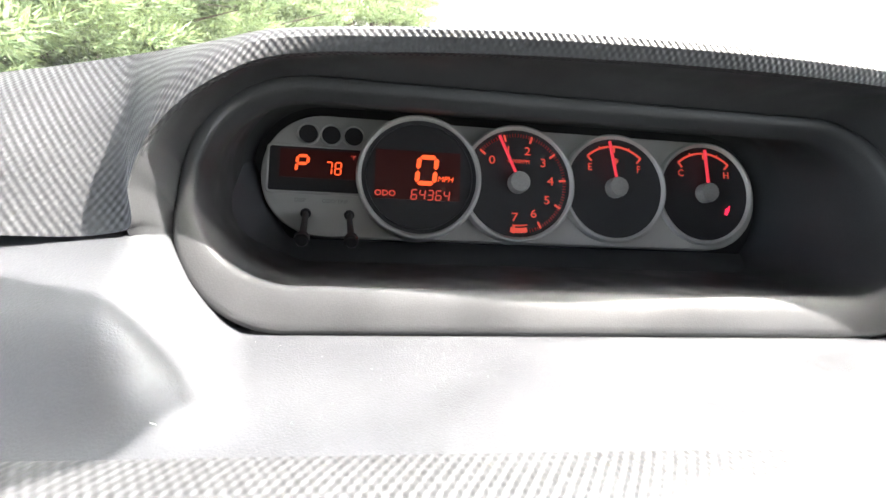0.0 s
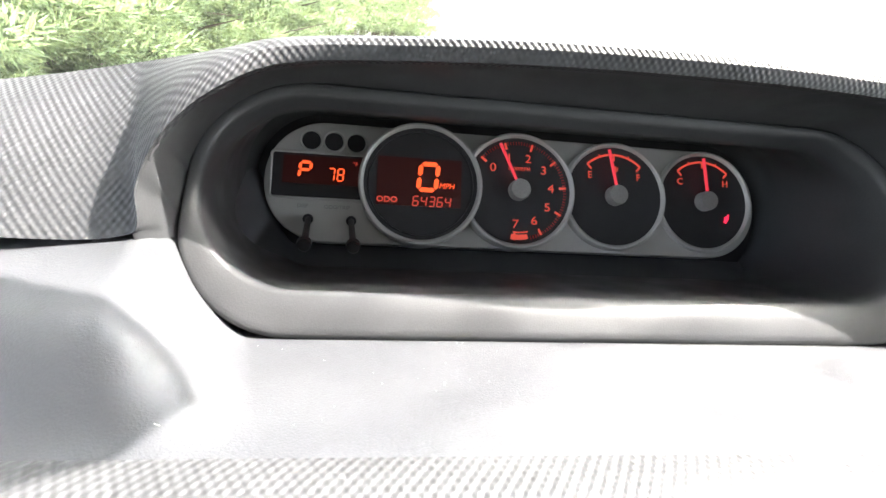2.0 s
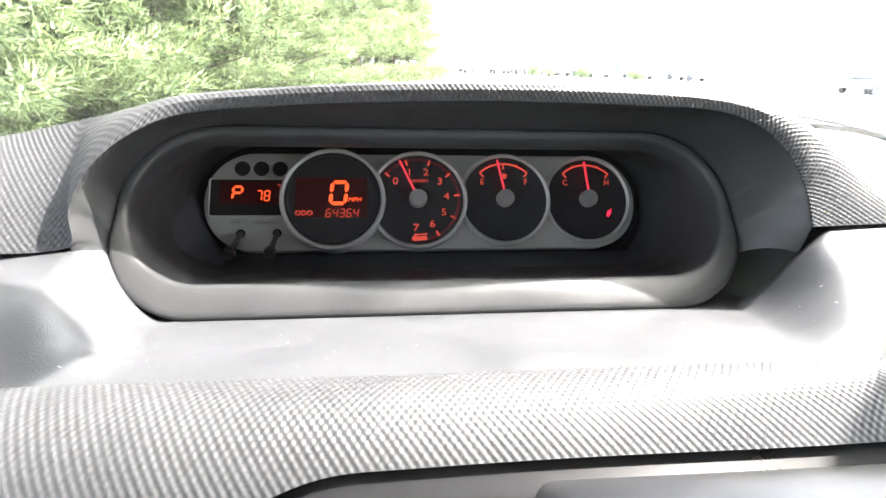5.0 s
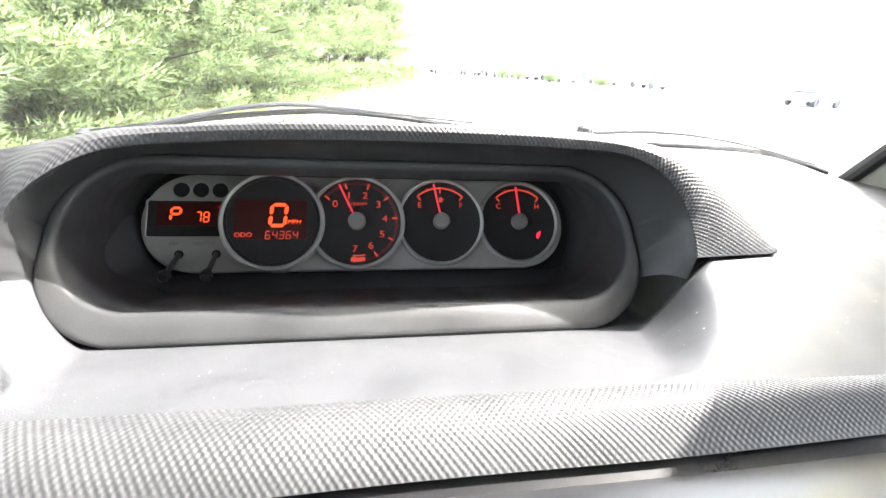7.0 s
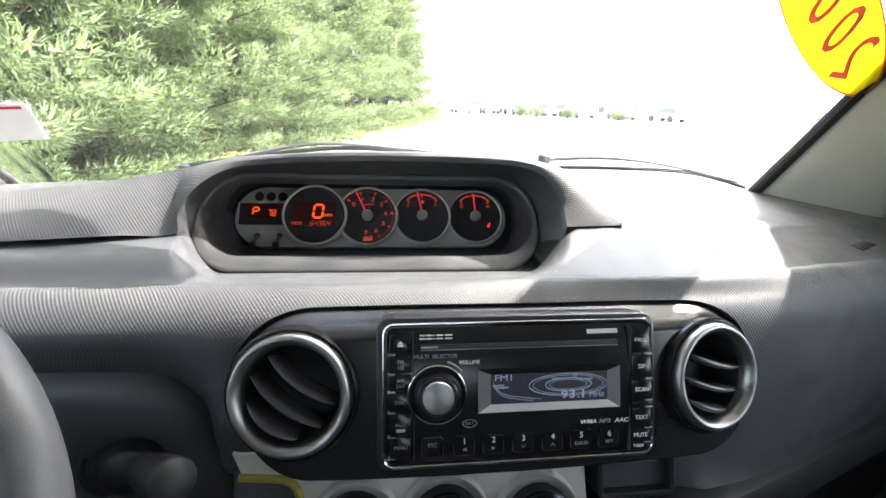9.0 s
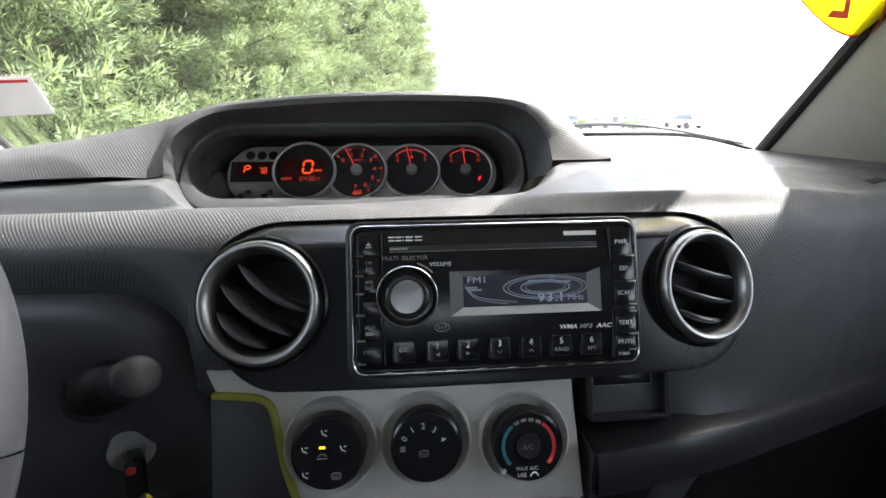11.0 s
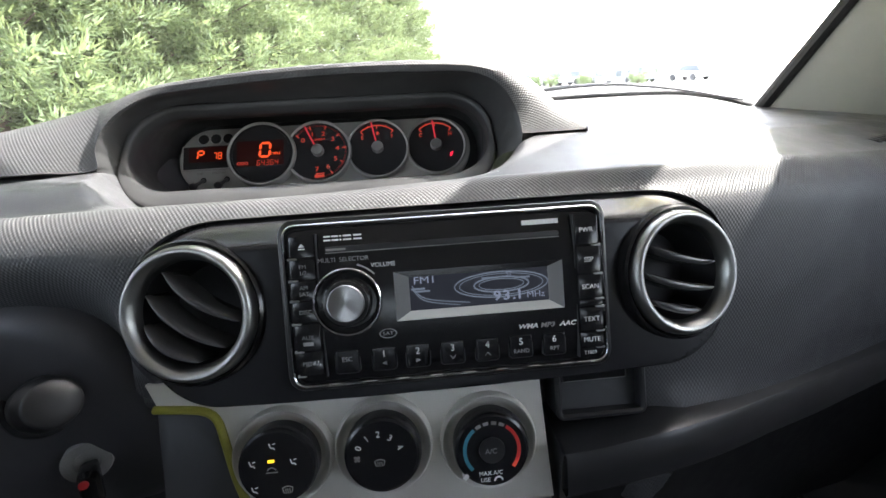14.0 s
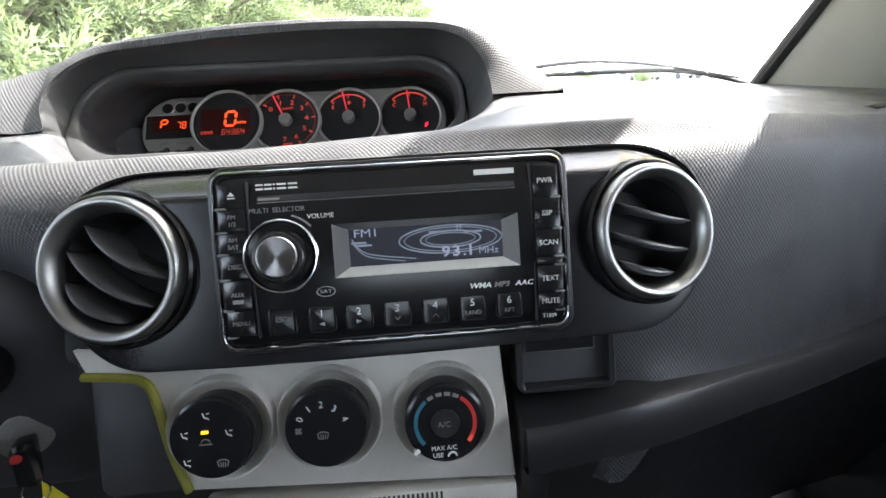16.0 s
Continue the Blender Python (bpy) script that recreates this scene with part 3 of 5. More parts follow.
def needle(c, a, ln, z, g):
    n = bmesh.new()
    x1, y1 = polar(c, ln, a)
    x0, y0 = polar(c, -0.002, a)
    bar(x0, y0, x1, y1, 0.0014, z + 0.004, z + 0.0052, n)
    part("needle", n, NEEDLE, g, "red gauge needle", smooth=False)
    part("hub", lathe([(0.0064, z), (0.0064, z + 0.0045), (0.0058, z + 0.0060), (0.001, z + 0.0062)], 32, *c, cap=True), GREY, g, "grey needle hub")


needle(TAC, 115, 0.0300, ZT, g_tac)
needle(FUE, 101, 0.0290, ZF, g_fue)
needle(TMP, 95, 0.0280, ZM, g_tmp)
for c, z, g, words, r in ((FUE, ZF, g_fue, "EF", 0.0268), (TMP, ZM, g_tmp, "CH", 0.0268)):
    part("scale_arc", arc_stroke(*c, r, 48, 132, 0.0013, z, z + 0.0003, 24), REDLIT, g)
    for a in (48, 90, 132):
        part("tick", bar(*polar(c, r - 0.0040, a), *polar(c, r, a), 0.0011, z, z + 0.0003), REDLIT, g)
    for a in (69, 111):
        part("tick", bar(*polar(c, r, a), *polar(c, r + 0.0016, a), 0.0008, z, z + 0.0003), REDLIT, g)
    for a, w in ((142, words[0]), (38, words[1])):
        letters("figure", w, 0.0062, *polar(c, 0.0208, a), z + 0.0002, REDLIT, g)
px, py = FUE[0] + 0.0008, FUE[1] + 0.0175
pump = box(px - 0.0016, px + 0.0008, py - 0.002, py + 0.0018, ZF, ZF + 0.0003)
bar(px + 0.0014, py - 0.001, px + 0.0018, py + 0.0012, 0.0005, ZF, ZF + 0.0003, pump)
part("pump_symbol", pump, REDLIT, g_fue, smooth=False)
wx, wy = TMP[0] + 0.0165, TMP[1] - 0.0105
w_bm = lathe([(0.0014, ZM), (0.0014, ZM + 0.0004)], 12, wx, wy, True)
bar(wx, wy, wx - 0.0012, wy - 0.0028, 0.0018, ZM, ZM + 0.0004, w_bm)
bar(wx + 0.0008, wy + 0.0005, wx + 0.0016, wy + 0.0028, 0.0008, ZM, ZM + 0.0004, w_bm)
part("warning_lamp", w_bm, WARN, g_tmp, "small red warning lamp")

# segment figures: a b c d e f g
SEG = {"0": "abcdef", "3": "abcdg", "4": "bcfg", "6": "acdefg", "7": "abc", "8": "abcdefg", "P": "abefg"}


def segments(ch, cx, cy, w, h, t, z, material, parent, slant=0.10):
    bm = bmesh.new()
    hw, hh, q = w / 2 - t / 2, h / 2 - t / 2, t * 0.62
    ends = {"a": (-hw + q, hh, hw - q, hh), "d": (-hw + q, -hh, hw - q, -hh), "g": (-hw + q, 0, hw - q, 0), "f": (-hw, q, -hw, hh - q), "e": (-hw, -hh + q, -hw, -q), "b": (hw, q, hw, hh - q), "c": (hw, -hh + q, hw, -q)}
    for s in SEG[ch]:
        x0, y0, x1, y1 = ends[s]
        d = Vector((x1 - x0, y1 - y0)).normalized()
        p = Vector((-d.y, d.x)) * t / 2
        a, b = Vector((x0, y0)), Vector((x1, y1))
        ring = [a - d * t / 2, a + p, b + p, b + d * t / 2, b - p, a - p]
        bm.faces.new([bm.verts.new((cx + v.x + slant * v.y, cy + v.y, z)) for v in ring])
    return part("digit", bm, material, parent, "glowing orange segment figure", smooth=False)


part("speed_lcd", box(SPD[0] - 0.0255, SPD[0] + 0.0235, SPD[1] - 0.0135, SPD[1] + 0.0150, ZS - 0.0005, ZS), LCDRED, g_spd, "dim red liquid crystal window", smooth=False)
segments("0", SPD[0] + 0.0040, SPD[1] + 0.0040, 0.0128, 0.0180, 0.0027, ZS + 0.0003, AMBER, g_spd, 0.1)
letters("caption", "MPH", 0.0046, SPD[0] + 0.0148, SPD[1] - 0.0010, ZS + 0.0004, AMBER, g_spd, shear=0.2)
letters("caption", "ODO", 0.0046, SPD[0] - 0.0195, SPD[1] - 0.0105, ZS + 0.0004, REDLIT, g_spd, stretch=1.1, bold=0.0001)
for k, ch in enumerate("64364"):
    segments(ch, SPD[0] - 0.0030 + 0.0047 * k, SPD[1] - 0.0105, 0.0037, 0.0062, 0.0007, ZS + 0.0003, REDLIT, g_spd, 0.12)
part("speed_ring", lathe([(R_SPD - 0.0058, ZS - 0.0002), (R_SPD - 0.0056, ZS + 0.0006), (R_SPD - 0.0052, ZS - 0.0002)], 64, *SPD), SATIN, g_spd)

# left end: three lamp wells, gear window, two trip knobs
for k in range(3):
    cx = -0.1241 + 0.0130 * k
    well = part("lamp_well", lathe([(0.0068, -0.004), (0.0068, -0.0016), (0.0062, -0.0006), (0.0056, -0.0012), (0.0054, -0.0019), (0.0005, -0.0019)], 32, cx, 0.0243, cap=True), [PLATE], clu, "round indicator well")
    part("lens", lathe([(0.0053, -0.0030), (0.0053, -0.0011), (0.0005, -0.0009)], 24, cx, 0.0243, cap=True), DIAL, well, "dark unlit lens")
part("gear_window", frame_ring(0.0590, 0.0290, 0.003, 0.0016, -0.004, -0.0004, 0.0004, -0.1170, 0.0031), PLATE, clu)
gw = part("gear_display", box(-0.1450, -0.0890, -0.0104, 0.0166, -0.003, -0.0010), DIAL, clu, "black display window with glowing letters", smooth=False)
part("display_glow", box(-0.1390, -0.0930, -0.0020, 0.0145, -0.0010, -0.0007), LCDRED, gw, smooth=False)
segments("P", -0.1265, 0.0062, 0.0078, 0.0108, 0.0018, -0.0004, AMBER, gw, 0.08)
for k, ch in enumerate("78"):
    segments(ch, -0.1115 + 0.0052 * k, 0.0042, 0.0042, 0.0080, 0.0009, -0.0004, AMBER, gw, 0.06)
letters("caption", "\u00b0F", 0.0034, -0.0980, 0.0110, -0.0004, REDLIT, gw)
letters("caption", "DISP", 0.0032, -0.1270, -0.0150, -0.0017, GREY, clu)
letters("caption", "ODO/TRIP", 0.0032, -0.1075, -0.0150, -0.0017, GREY, clu)
for cx in (-0.1235, -0.0990):
    part("knob_hole", lathe([(0.0030, -0.004), (0.0030, -0.0014), (0.0004, -0.0014)], 20, cx, -0.0226, cap=True), DIAL, clu)
    base, tip = Vector((cx, -0.0226, -0.002)), Vector((cx + 0.004, -0.0385, 0.0235))
    out = (tip - base).normalized()
    stem = part("trip_knob", tube([base, (base + tip) / 2, tip], [0.0017, 0.0017, 0.0019], 12), BLACK, clu, "black trip stalk")
    part("knob_cap", tube([tip - out * 0.001, tip + out * 0.0012, tip + out * 0.0045, tip + out * 0.0058], [0.0024, 0.0038, 0.0036, 0.0026], 20), SATIN, stem, "small black knob cap")
    part("cap_ring", tube([tip + out * 0.0050, tip + out * 0.0053], [0.0037, 0.0036], 24, cap=False), CHROME, stem, "thin chrome ring")

# ---- air vents ----


def vent(m, lean, label):
    v = thing("air_vent", label, "air vent", m, group="round dashboard vents")
    part("ring", lathe([(0.0440, -0.010), (0.0440, -0.001), (0.0437, 0.0014), (0.0430, 0.0032), (0.0419, 0.0044), (0.0405, 0.0048), (0.0391, 0.0043), (0.0376, 0.0030), (0.0362, 0.0008), (0.0352, -0.0020), (0.0346, -0.006), (0.0343, -0.012)], 96), RING, v, "satin silver ring", angle=80)
    part("well", lathe([(0.0345, -0.006), (0.0330, -0.022), (0.030, -0.034), (0.001, -0.036)], 48, cap=True), DIAL, v, "dark round duct")
    part("surround", lathe([(0.0490, -0.009), (0.0480, -0.0030), (0.0465, -0.0016), (0.0447, -0.0030)], 72), GLOSS, v)
    for k, off in enumerate((0.0125, -0.0065, -0.0235)):
        half = math.sqrt(0.0325 ** 2 - off ** 2) * 0.98
        pts = []
        rows = []
        for s in np.linspace(-1, 1, 15):
            dip = 0.0035 * (1 - s * s)
            th = 0.0030 * math.sqrt(max(0.02, 1 - s ** 4))
            rows.append([(s * half, off - dip + a * th, b - 0.0085 + 0.006 * (1 - s * s)) for a, b in ((-0.35, 0.0062), (0.15, 0.0066), (0.6, 0.0056), (0.95, 0.0034), (1.1, 0.0), (1.0, -0.014), (-1.0, -0.014), (-1.0, 0.001), (-0.75, 0.0048))])
        b = loft(rows, ring=True)
        bmesh.ops.rotate(b, verts=b.verts, cent=(0, 0, 0), matrix=Matrix.Rotation(radians(lean), 3, "Z"))
        part("vane", b, VANE, v, "glossy black vane", angle=70)
    return v


vent(leaning(*VENTS[0], 22) @ Matrix.Rotation(radians(-6), 4, "Y") @ Matrix.Scale(1.02, 4), -36, "round air vent with satin silver ring and tilted vanes")
vent(leaning(*VENTS[1], 22) @ Matrix.Rotation(radians(12), 4, "Y") @ Matrix.Scale(0.99, 4), -14, "round air vent with satin silver ring and nearly level vanes")

# ---- car radio ----
rad = thing("car_radio", "gloss black double-height car radio with chrome edge and lit display", "car radio", leaning(-0.001, -0.0200, 1.0165, 20.4) @ Matrix.Scale(1.04, 4))


def bow(y):
    return 0.0030 + 0.0045 * (1 - (y / 0.05) ** 2)


part("housing", plate(0.2075, 0.1075, 0.010, -0.030, -0.0005, 0.002), SATIN, rad, "black recess round the radio")
part("chrome_edge", frame_ring(0.2000, 0.1010, 0.0085, 0.0018, -0.004, 0.0034, 0.0006), CHROME, rad, "thin chrome edging")
part("inner_edge", frame_ring(0.1955, 0.0965, 0.0065, 0.0014, -0.004, 0.0026, 0.0004), GLOSS, rad)
rows = []
for y in np.linspace(-0.0468, 0.0468, 25):
    rows.append([(x, y, bow(y) - 0.0015 * (abs(x) / 0.0965) ** 6 - 0.0012 * (abs(y) / 0.0468) ** 8) for x in np.linspace(-0.0965, 0.0965, 41)])
part("face", loft(rows), GLOSS, rad, "dusty gloss black face")
side = [("left", -0.0872, (0.0438, 0.0295, 0.0165, 0.0045, -0.0095, -0.0265, -0.0420)), ("right", 0.0877, (0.0445, 0.0250, 0.0072, -0.0085, -0.0135, -0.0290, -0.0400))]
texts = {"left": ("", "FM\n1/2", "AM\nSAT", "DISC", "AUX", "MENU"), "right": ("PWR", "SSP", "SCAN", "", "TEXT", "MUTE")}
for name, cx, cuts in side:
    for k in range(6):
        y1, y0 = cuts[k], cuts[k + 1]
        cy = (y0 + y1) / 2
        b = part("button", plate(0.0148, y1 - y0 - 0.0008, 0.0008, bow(cy) - 0.003, bow(cy) + 0.0009, 0.0004, cx, cy, 3), GLOSS, rad, "black side button")
        if texts[name][k]:
            lines = texts[name][k].split("\n")
            for q, word in enumerate(lines):
                letters("legend", word, 0.0035 if name == "left" else 0.0042, cx, cy + 0.0017 * (len(lines) - 1) - 0.0038 * q, bow(cy) + 0.00105, DIMINK if name == "left" else WHITEINK, b)
        nub = part("edge_nub", plate(0.0052, 0.0014, 0.0005, bow(y0) - 0.002, bow(y0) + 0.0012, 0.0003, cx + (-0.0062 if name == "left" else 0.0058), y0, 2), RING, b, "tiny bright locating nub")
        if name == "left" and k == 0:
            tri = bmesh.new()
            z = bow(cy) + 0.0011
            tri.faces.new([tri.verts.new(p) for p in ((cx - 0.002, cy - 0.0002, z), (cx + 0.002, cy - 0.0002, z), (cx, cy + 0.0022, z))])
            bar(cx - 0.002, cy - 0.0013, cx + 0.002, cy - 0.0013, 0.0008, z - 0.0001, z, tri)
            part("eject_mark", tri, WHITEINK, b, smooth=False)
        if name == "left" and k == 4:
            part("legend_bar", bar(cx - 0.003, cy - 0.0038, cx + 0.003, cy - 0.0038, 0.0022, bow(cy), bow(cy) + 0.001), DIMINK, b, smooth=False)
letters("legend", "T1809", 0.0032, 0.0870, -0.0433, bow(-0.0433) + 0.0003, WHITEINK, rad)
part("column_groove", bar(-0.0787, 0.044, -0.0780, -0.043, 0.0007, 0.0, 0.0068), DIAL, rad, smooth=False)
part("column_groove", bar(0.0795, 0.045, 0.0790, -0.045, 0.0007, 0.0, 0.0068), DIAL, rad, smooth=False)
# disc slot
part("disc_slot", plate(0.1440, 0.0034, 0.0012, 0.0, bow(0.034) + 0.0006, 0.0004, -0.0015, 0.0340), DIAL, rad, "long dark disc slot")
part("slot_lip", bar(-0.0735, 0.0319, 0.0705, 0.0319, 0.0005, bow(0.032), bow(0.032) + 0.0005), RING, rad, smooth=False)
part("slot_mark", plate(0.0120, 0.0014, 0.0005, 0.003, bow(0.034) + 0.0010, 0.0003, -0.0670, 0.0338), GREY, rad)
# maker's marks as plain strokes
for x0, x1 in ((-0.0740, -0.0700), (-0.0692, -0.0652), (-0.0644, -0.0634), (-0.0624, -0.0574), (-0.0562, -0.0512)):
    part("mark", box(x0, x1, 0.0391, 0.0401, bow(0.04), bow(0.04) + 0.0004), WHITEINK, rad, smooth=False)
    part("mark", box(x0, x1, 0.0414, 0.0424, bow(0.04), bow(0.04) + 0.0004), WHITEINK, rad, smooth=False)
part("mark", bar(0.0478, 0.0418, 0.0708, 0.0418, 0.0030, bow(0.042) - 0.001, bow(0.042) + 0.0005), WHITEINK, rad, smooth=False)
letters("legend", "MULTI  SELECTOR", 0.0038, -0.0630, 0.0275, bow(0.0275) + 0.0002, DIMINK, rad)
letters("legend", "VOLUME", 0.0038, -0.0393, 0.0228, bow(0.0228) + 0.0002, WHITEINK, rad)
part("volume_arrow", arc_stroke(-0.0621, 0.0018, 0.0232, 42, 72, 0.0009, bow(0.02), bow(0.02) + 0.0007), DIMINK, rad)
# knob
kx, ky, kz = -0.0621, 0.0018, bow(0.0)
knob = part("volume_knob", lathe([(0.0205, kz - 0.002), (0.0205, kz + 0.0004), (0.0200, kz + 0.0012), (0.0192, kz + 0.0012), (0.0186, kz + 0.0003), (0.0150, kz - 0.0006), (0.0140, kz + 0.006), (0.0134, kz + 0.0064)], 72, kx, ky), GLOSS, rad, "black rotary volume knob")
part("chrome_rim", lathe([(0.0207, kz), (0.0206, kz + 0.0013), (0.0200, kz + 0.0019), (0.0193, kz + 0.0017), (0.0190, kz + 0.0008)], 72, kx, ky), CHROME, knob, "thin chrome rim")
part("selector_ring", lathe([(0.0134, kz + 0.003), (0.0132, kz + 0.0066), (0.0118, kz + 0.0070), (0.0112, kz + 0.0064)], 64, kx, ky), SATIN, knob, "dark selector ring")
part("cap", lathe([(0.0110, kz + 0.004), (0.0110, kz + 0.0078), (0.0106, kz + 0.0084), (0.0102, kz + 0.0085), (0.0005, kz + 0.0086)], 64, kx, ky, True), SPUN, knob, "spun metal knob cap", angle=6)
for a in (10, 100, 190, 280):
    part("selector_split", bar(*polar((kx, ky), 0.0112, a), *polar((kx, ky), 0.0135, a), 0.0010, kz + 0.004, kz + 0.0072), DIAL, knob, smooth=False)
# display in a bevelled window
DL, DR, DB, DT = -0.0335, 0.0708, -0.0124, 0.0176
LL, LR, LB, LT = -0.0245, 0.0612, -0.0068, 0.0140
zf, zl = bow(0.0) + 0.0003, bow(0.0) - 0.0010
wb = bmesh.new()
o = [wb.verts.new((x, y, zf + 0.0003)) for x, y in ((DL, DB), (DR, DB), (DR, DT), (DL, DT))]
i4 = [wb.verts.new((x, y, zf)) for x, y in ((LL, LB), (LR, LB), (LR, LT), (LL, LT))]
for k in range(4):
    wb.faces.new((o[k], o[(k + 1) % 4], i4[(k + 1) % 4], i4[k]))
# shading painted per face: black top, grey sides, bright silver bottom
for f in wb.faces:
    f.material_index = 1 if f.calc_center_median().y > LT else 2 if f.calc_center_median().y < LB else 0
part("display_bevel", wb, [EDGE, GLOSS, SILVER], rad, "silver bevelled window edge, shade painted on sides and top", smooth=False)
lcd = part("display", box(LL, LR, LB, LT, zl, zf + 0.0001), LCDBLUE, rad, "dark blue dot display with pale graphics", smooth=False)
zd = zf + 0.00015
letters("legend", "FM1", 0.0062, -0.0150, 0.0112, zd, LCDINK, lcd, stretch=1.3)
letters("legend", "ST", 0.0036, 0.0370, 0.0112, zd, LCDINK, lcd)
for k, ch in enumerate("93"):
    letters("legend", ch, 0.0082, 0.0290 + 0.0058 * k, -0.0020, zd + 0.0001, LCDINK, lcd, stretch=1.15, bold=0.0002)
letters("legend", ".1", 0.0082, 0.0418, -0.0020, zd + 0.0001, LCDINK, lcd, stretch=1.15, bold=0.0002)
letters("legend", "MHz", 0.0054, 0.0530, -0.0026, zd + 0.0001, LCDINK, lcd, stretch=1.1)
for rx, ry, wd in ((0.0290, 0.0078, 0.0008), (0.0260, 0.0066, 0.0005), (0.0170, 0.0046, 0.0010), (0.0140, 0.0034, 0.0005)):
    pts = [(0.0320 + rx * math.cos(a), 0.0052 + ry * math.sin(a)) for a in np.linspace(0, 2 * math.pi, 41)]
    ell = bmesh.new()
    for p, q in zip(pts, pts[1:]):
        bar(*p, *q, wd, zd - 0.0002, zd, ell)
    part("graphic_ring", ell, LCDLINE, lcd, smooth=False)
for y0, y1, x1 in ((0.0085, -0.0045, 0.012), (0.0065, -0.0055, 0.006)):
    pts = smooth_line([(-0.0230, y0, 0), (-0.0150, (y0 + y1) / 2 - 0.002, 0), (x1, y1, 0)], 14)
    swoosh = bmesh.new()
    for p, q in zip(pts, pts[1:]):
        bar(p[0], p[1], q[0], q[1], 0.0006, zd - 0.0002, zd, swoosh)
    part("graphic_line", swoosh, LCDLINE, lcd, smooth=False)
for bx0, bx1, by in ((-0.0235, -0.0150, 0.0062), (-0.0215, -0.0120, 0.0046), (0.020, 0.030, 0.0096), (0.040, 0.050, 0.0086)):
    part("graphic_bar", box(bx0, bx1, by - 0.0006, by + 0.0006, zd - 0.0002, zd), LCDLINE, lcd, smooth=False)
# lower marks and buttons
oval = arc_stroke(-0.0394, -0.0195, 0.0050, 0, 360, 0.0007, bow(0.02), bow(0.02) + 0.0004, 32)
bmesh.ops.scale(oval, vec=(1, 0.55, 1), verts=oval.verts, space=Matrix.Translation((0.0394, 0.0195, 0)))
part("oval_mark", oval, DIMINK, rad)
letters("legend", "SAT", 0.0030, -0.0394, -0.0195, bow(0.02) + 0.0003, DIMINK, rad, stretch=1.3)
for word, x in (("WMA", 0.0471), ("MP3", 0.0595), ("AAC", 0.0724)):
    letters("legend", word, 0.0040, x, -0.0227, bow(0.0227) + 0.0003, WHITEINK if word != "MP3" else GREY, rad, shear=0.25, stretch=1.25, bold=0.0001)
keys = (("ESC", "", -0.0653), ("1", "<", -0.0430), ("2", ">", -0.0223), ("3", "v", -0.0008), ("4", "^", 0.0209), ("5", "RAND", 0.0421), ("6", "RPT", 0.0633))
for a, b2, x in keys:
    zb = bow(0.035)
    b = part("button", plate(0.0140, 0.0140, 0.0018, zb - 0.002, zb + 0.0014, 0.0005, x, -0.0348, 4), GLOSS, rad, "square black preset button")
    part("button_gap", frame_ring(0.0154, 0.0154, 0.0024, 0.0006, zb - 0.002, zb + 0.0002, 0.0002, x, -0.0348), DIAL, b)
    if a == "ESC":
        letters("legend", a, 0.0040, x, -0.0335, zb + 0.0015, DIMINK, b)
        continue
    letters("legend", a, 0.0058, x, -0.0320, zb + 0.0015, WHITEINK, b)
    if b2 in "<>":
        s = 1 if b2 == ">" else -1
        t3 = bmesh.new()
        t3.faces.new([t3.verts.new(p) for p in ((x - 0.0015 * s, -0.0363, zb + 0.0015), (x - 0.0015 * s, -0.0389, zb + 0.0015), (x + 0.0016 * s, -0.0376, zb + 0.0015))])
        part("arrow", t3, DIMINK, b, smooth=False)
    elif b2 in "v^":
        s = 1 if b2 == "^" else -1
        t3 = bar(x - 0.0016, -0.0376 - 0.001 * s, x, -0.0376 + 0.001 * s, 0.0005, zb + 0.001, zb + 0.0015)
        bar(x, -0.0376 + 0.001 * s, x + 0.0016, -0.0376 - 0.001 * s, 0.0005, zb + 0.001, zb + 0.0015, t3)
        part("arrow", t3, DIMINK, b, smooth=False)
    else:
        letters("legend", b2, 0.0036, x, -0.0378, zb + 0.0015, DIMINK, b)

# ---- heater controls ----
KNB = leaning(-0.05, -0.028, 0.895, 20.4)
ctl = thing("heater_panel", "brushed silver heater control panel below the radio", "control panel", KNB)
shape = [(-0.172, 0.0640), (0.105, 0.0590), (0.114, 0.0570), (0.1205, -0.0500), (-0.1040, -0.0385), (-0.1130, -0.0100), (-0.1185, 0.0180), (-0.1225, 0.0340), (-0.1300, 0.0410), (-0.1420, 0.0435), (-0.1640, 0.0455)]
sh = [[(x, y, z) for x, y in shape] for z in (-0.02, -0.0010)] + [[(x * 0.994, y * 0.985, 0.0) for x, y in shape]]
part("panel", loft(sh, ring=True, cap=True), SILVER, ctl, "satin silver panel", smooth=False)
edge = smooth_line([(-0.166, 0.0458, 0.0008), (-0.1420, 0.0436, 0.0012), (-0.1300, 0.0411, 0.0014), (-0.1225, 0.0341, 0.0014), (-0.1185, 0.0180, 0.0014), (-0.1130, -0.0100, 0.0012), (-0.1040, -0.0385, 0.0008)], 30)
part("cut_edge", tube(edge, 0.0030, 10), CUTEDGE, ctl, "yellowish reflecting rounded edge")
part("dark_cubby", plate(0.0850, 0.0980, 0.010, -0.055, -0.020, 0.002, -0.1360, -0.0020), BLACK, ctl)
low = part("lower_strip", box(-0.1010, 0.1200, -0.0750, -0.0520, -0.02, 0.004, 0.002), SILVER, ctl, "pale strip with narrow slots")
for k in range(38):
    part("slot", box(-0.0560 + 0.0033 * k, -0.0544 + 0.0033 * k, -0.068, -0.0535, 0.0038, 0.0044), DIAL, low, smooth=False)
KN = [(-0.0775, 0.0045), (-0.0050, 0.0050), (0.0725, 0.0010)]
names = ("mode_knob", "fan_knob", "temperature_knob")
dials = []
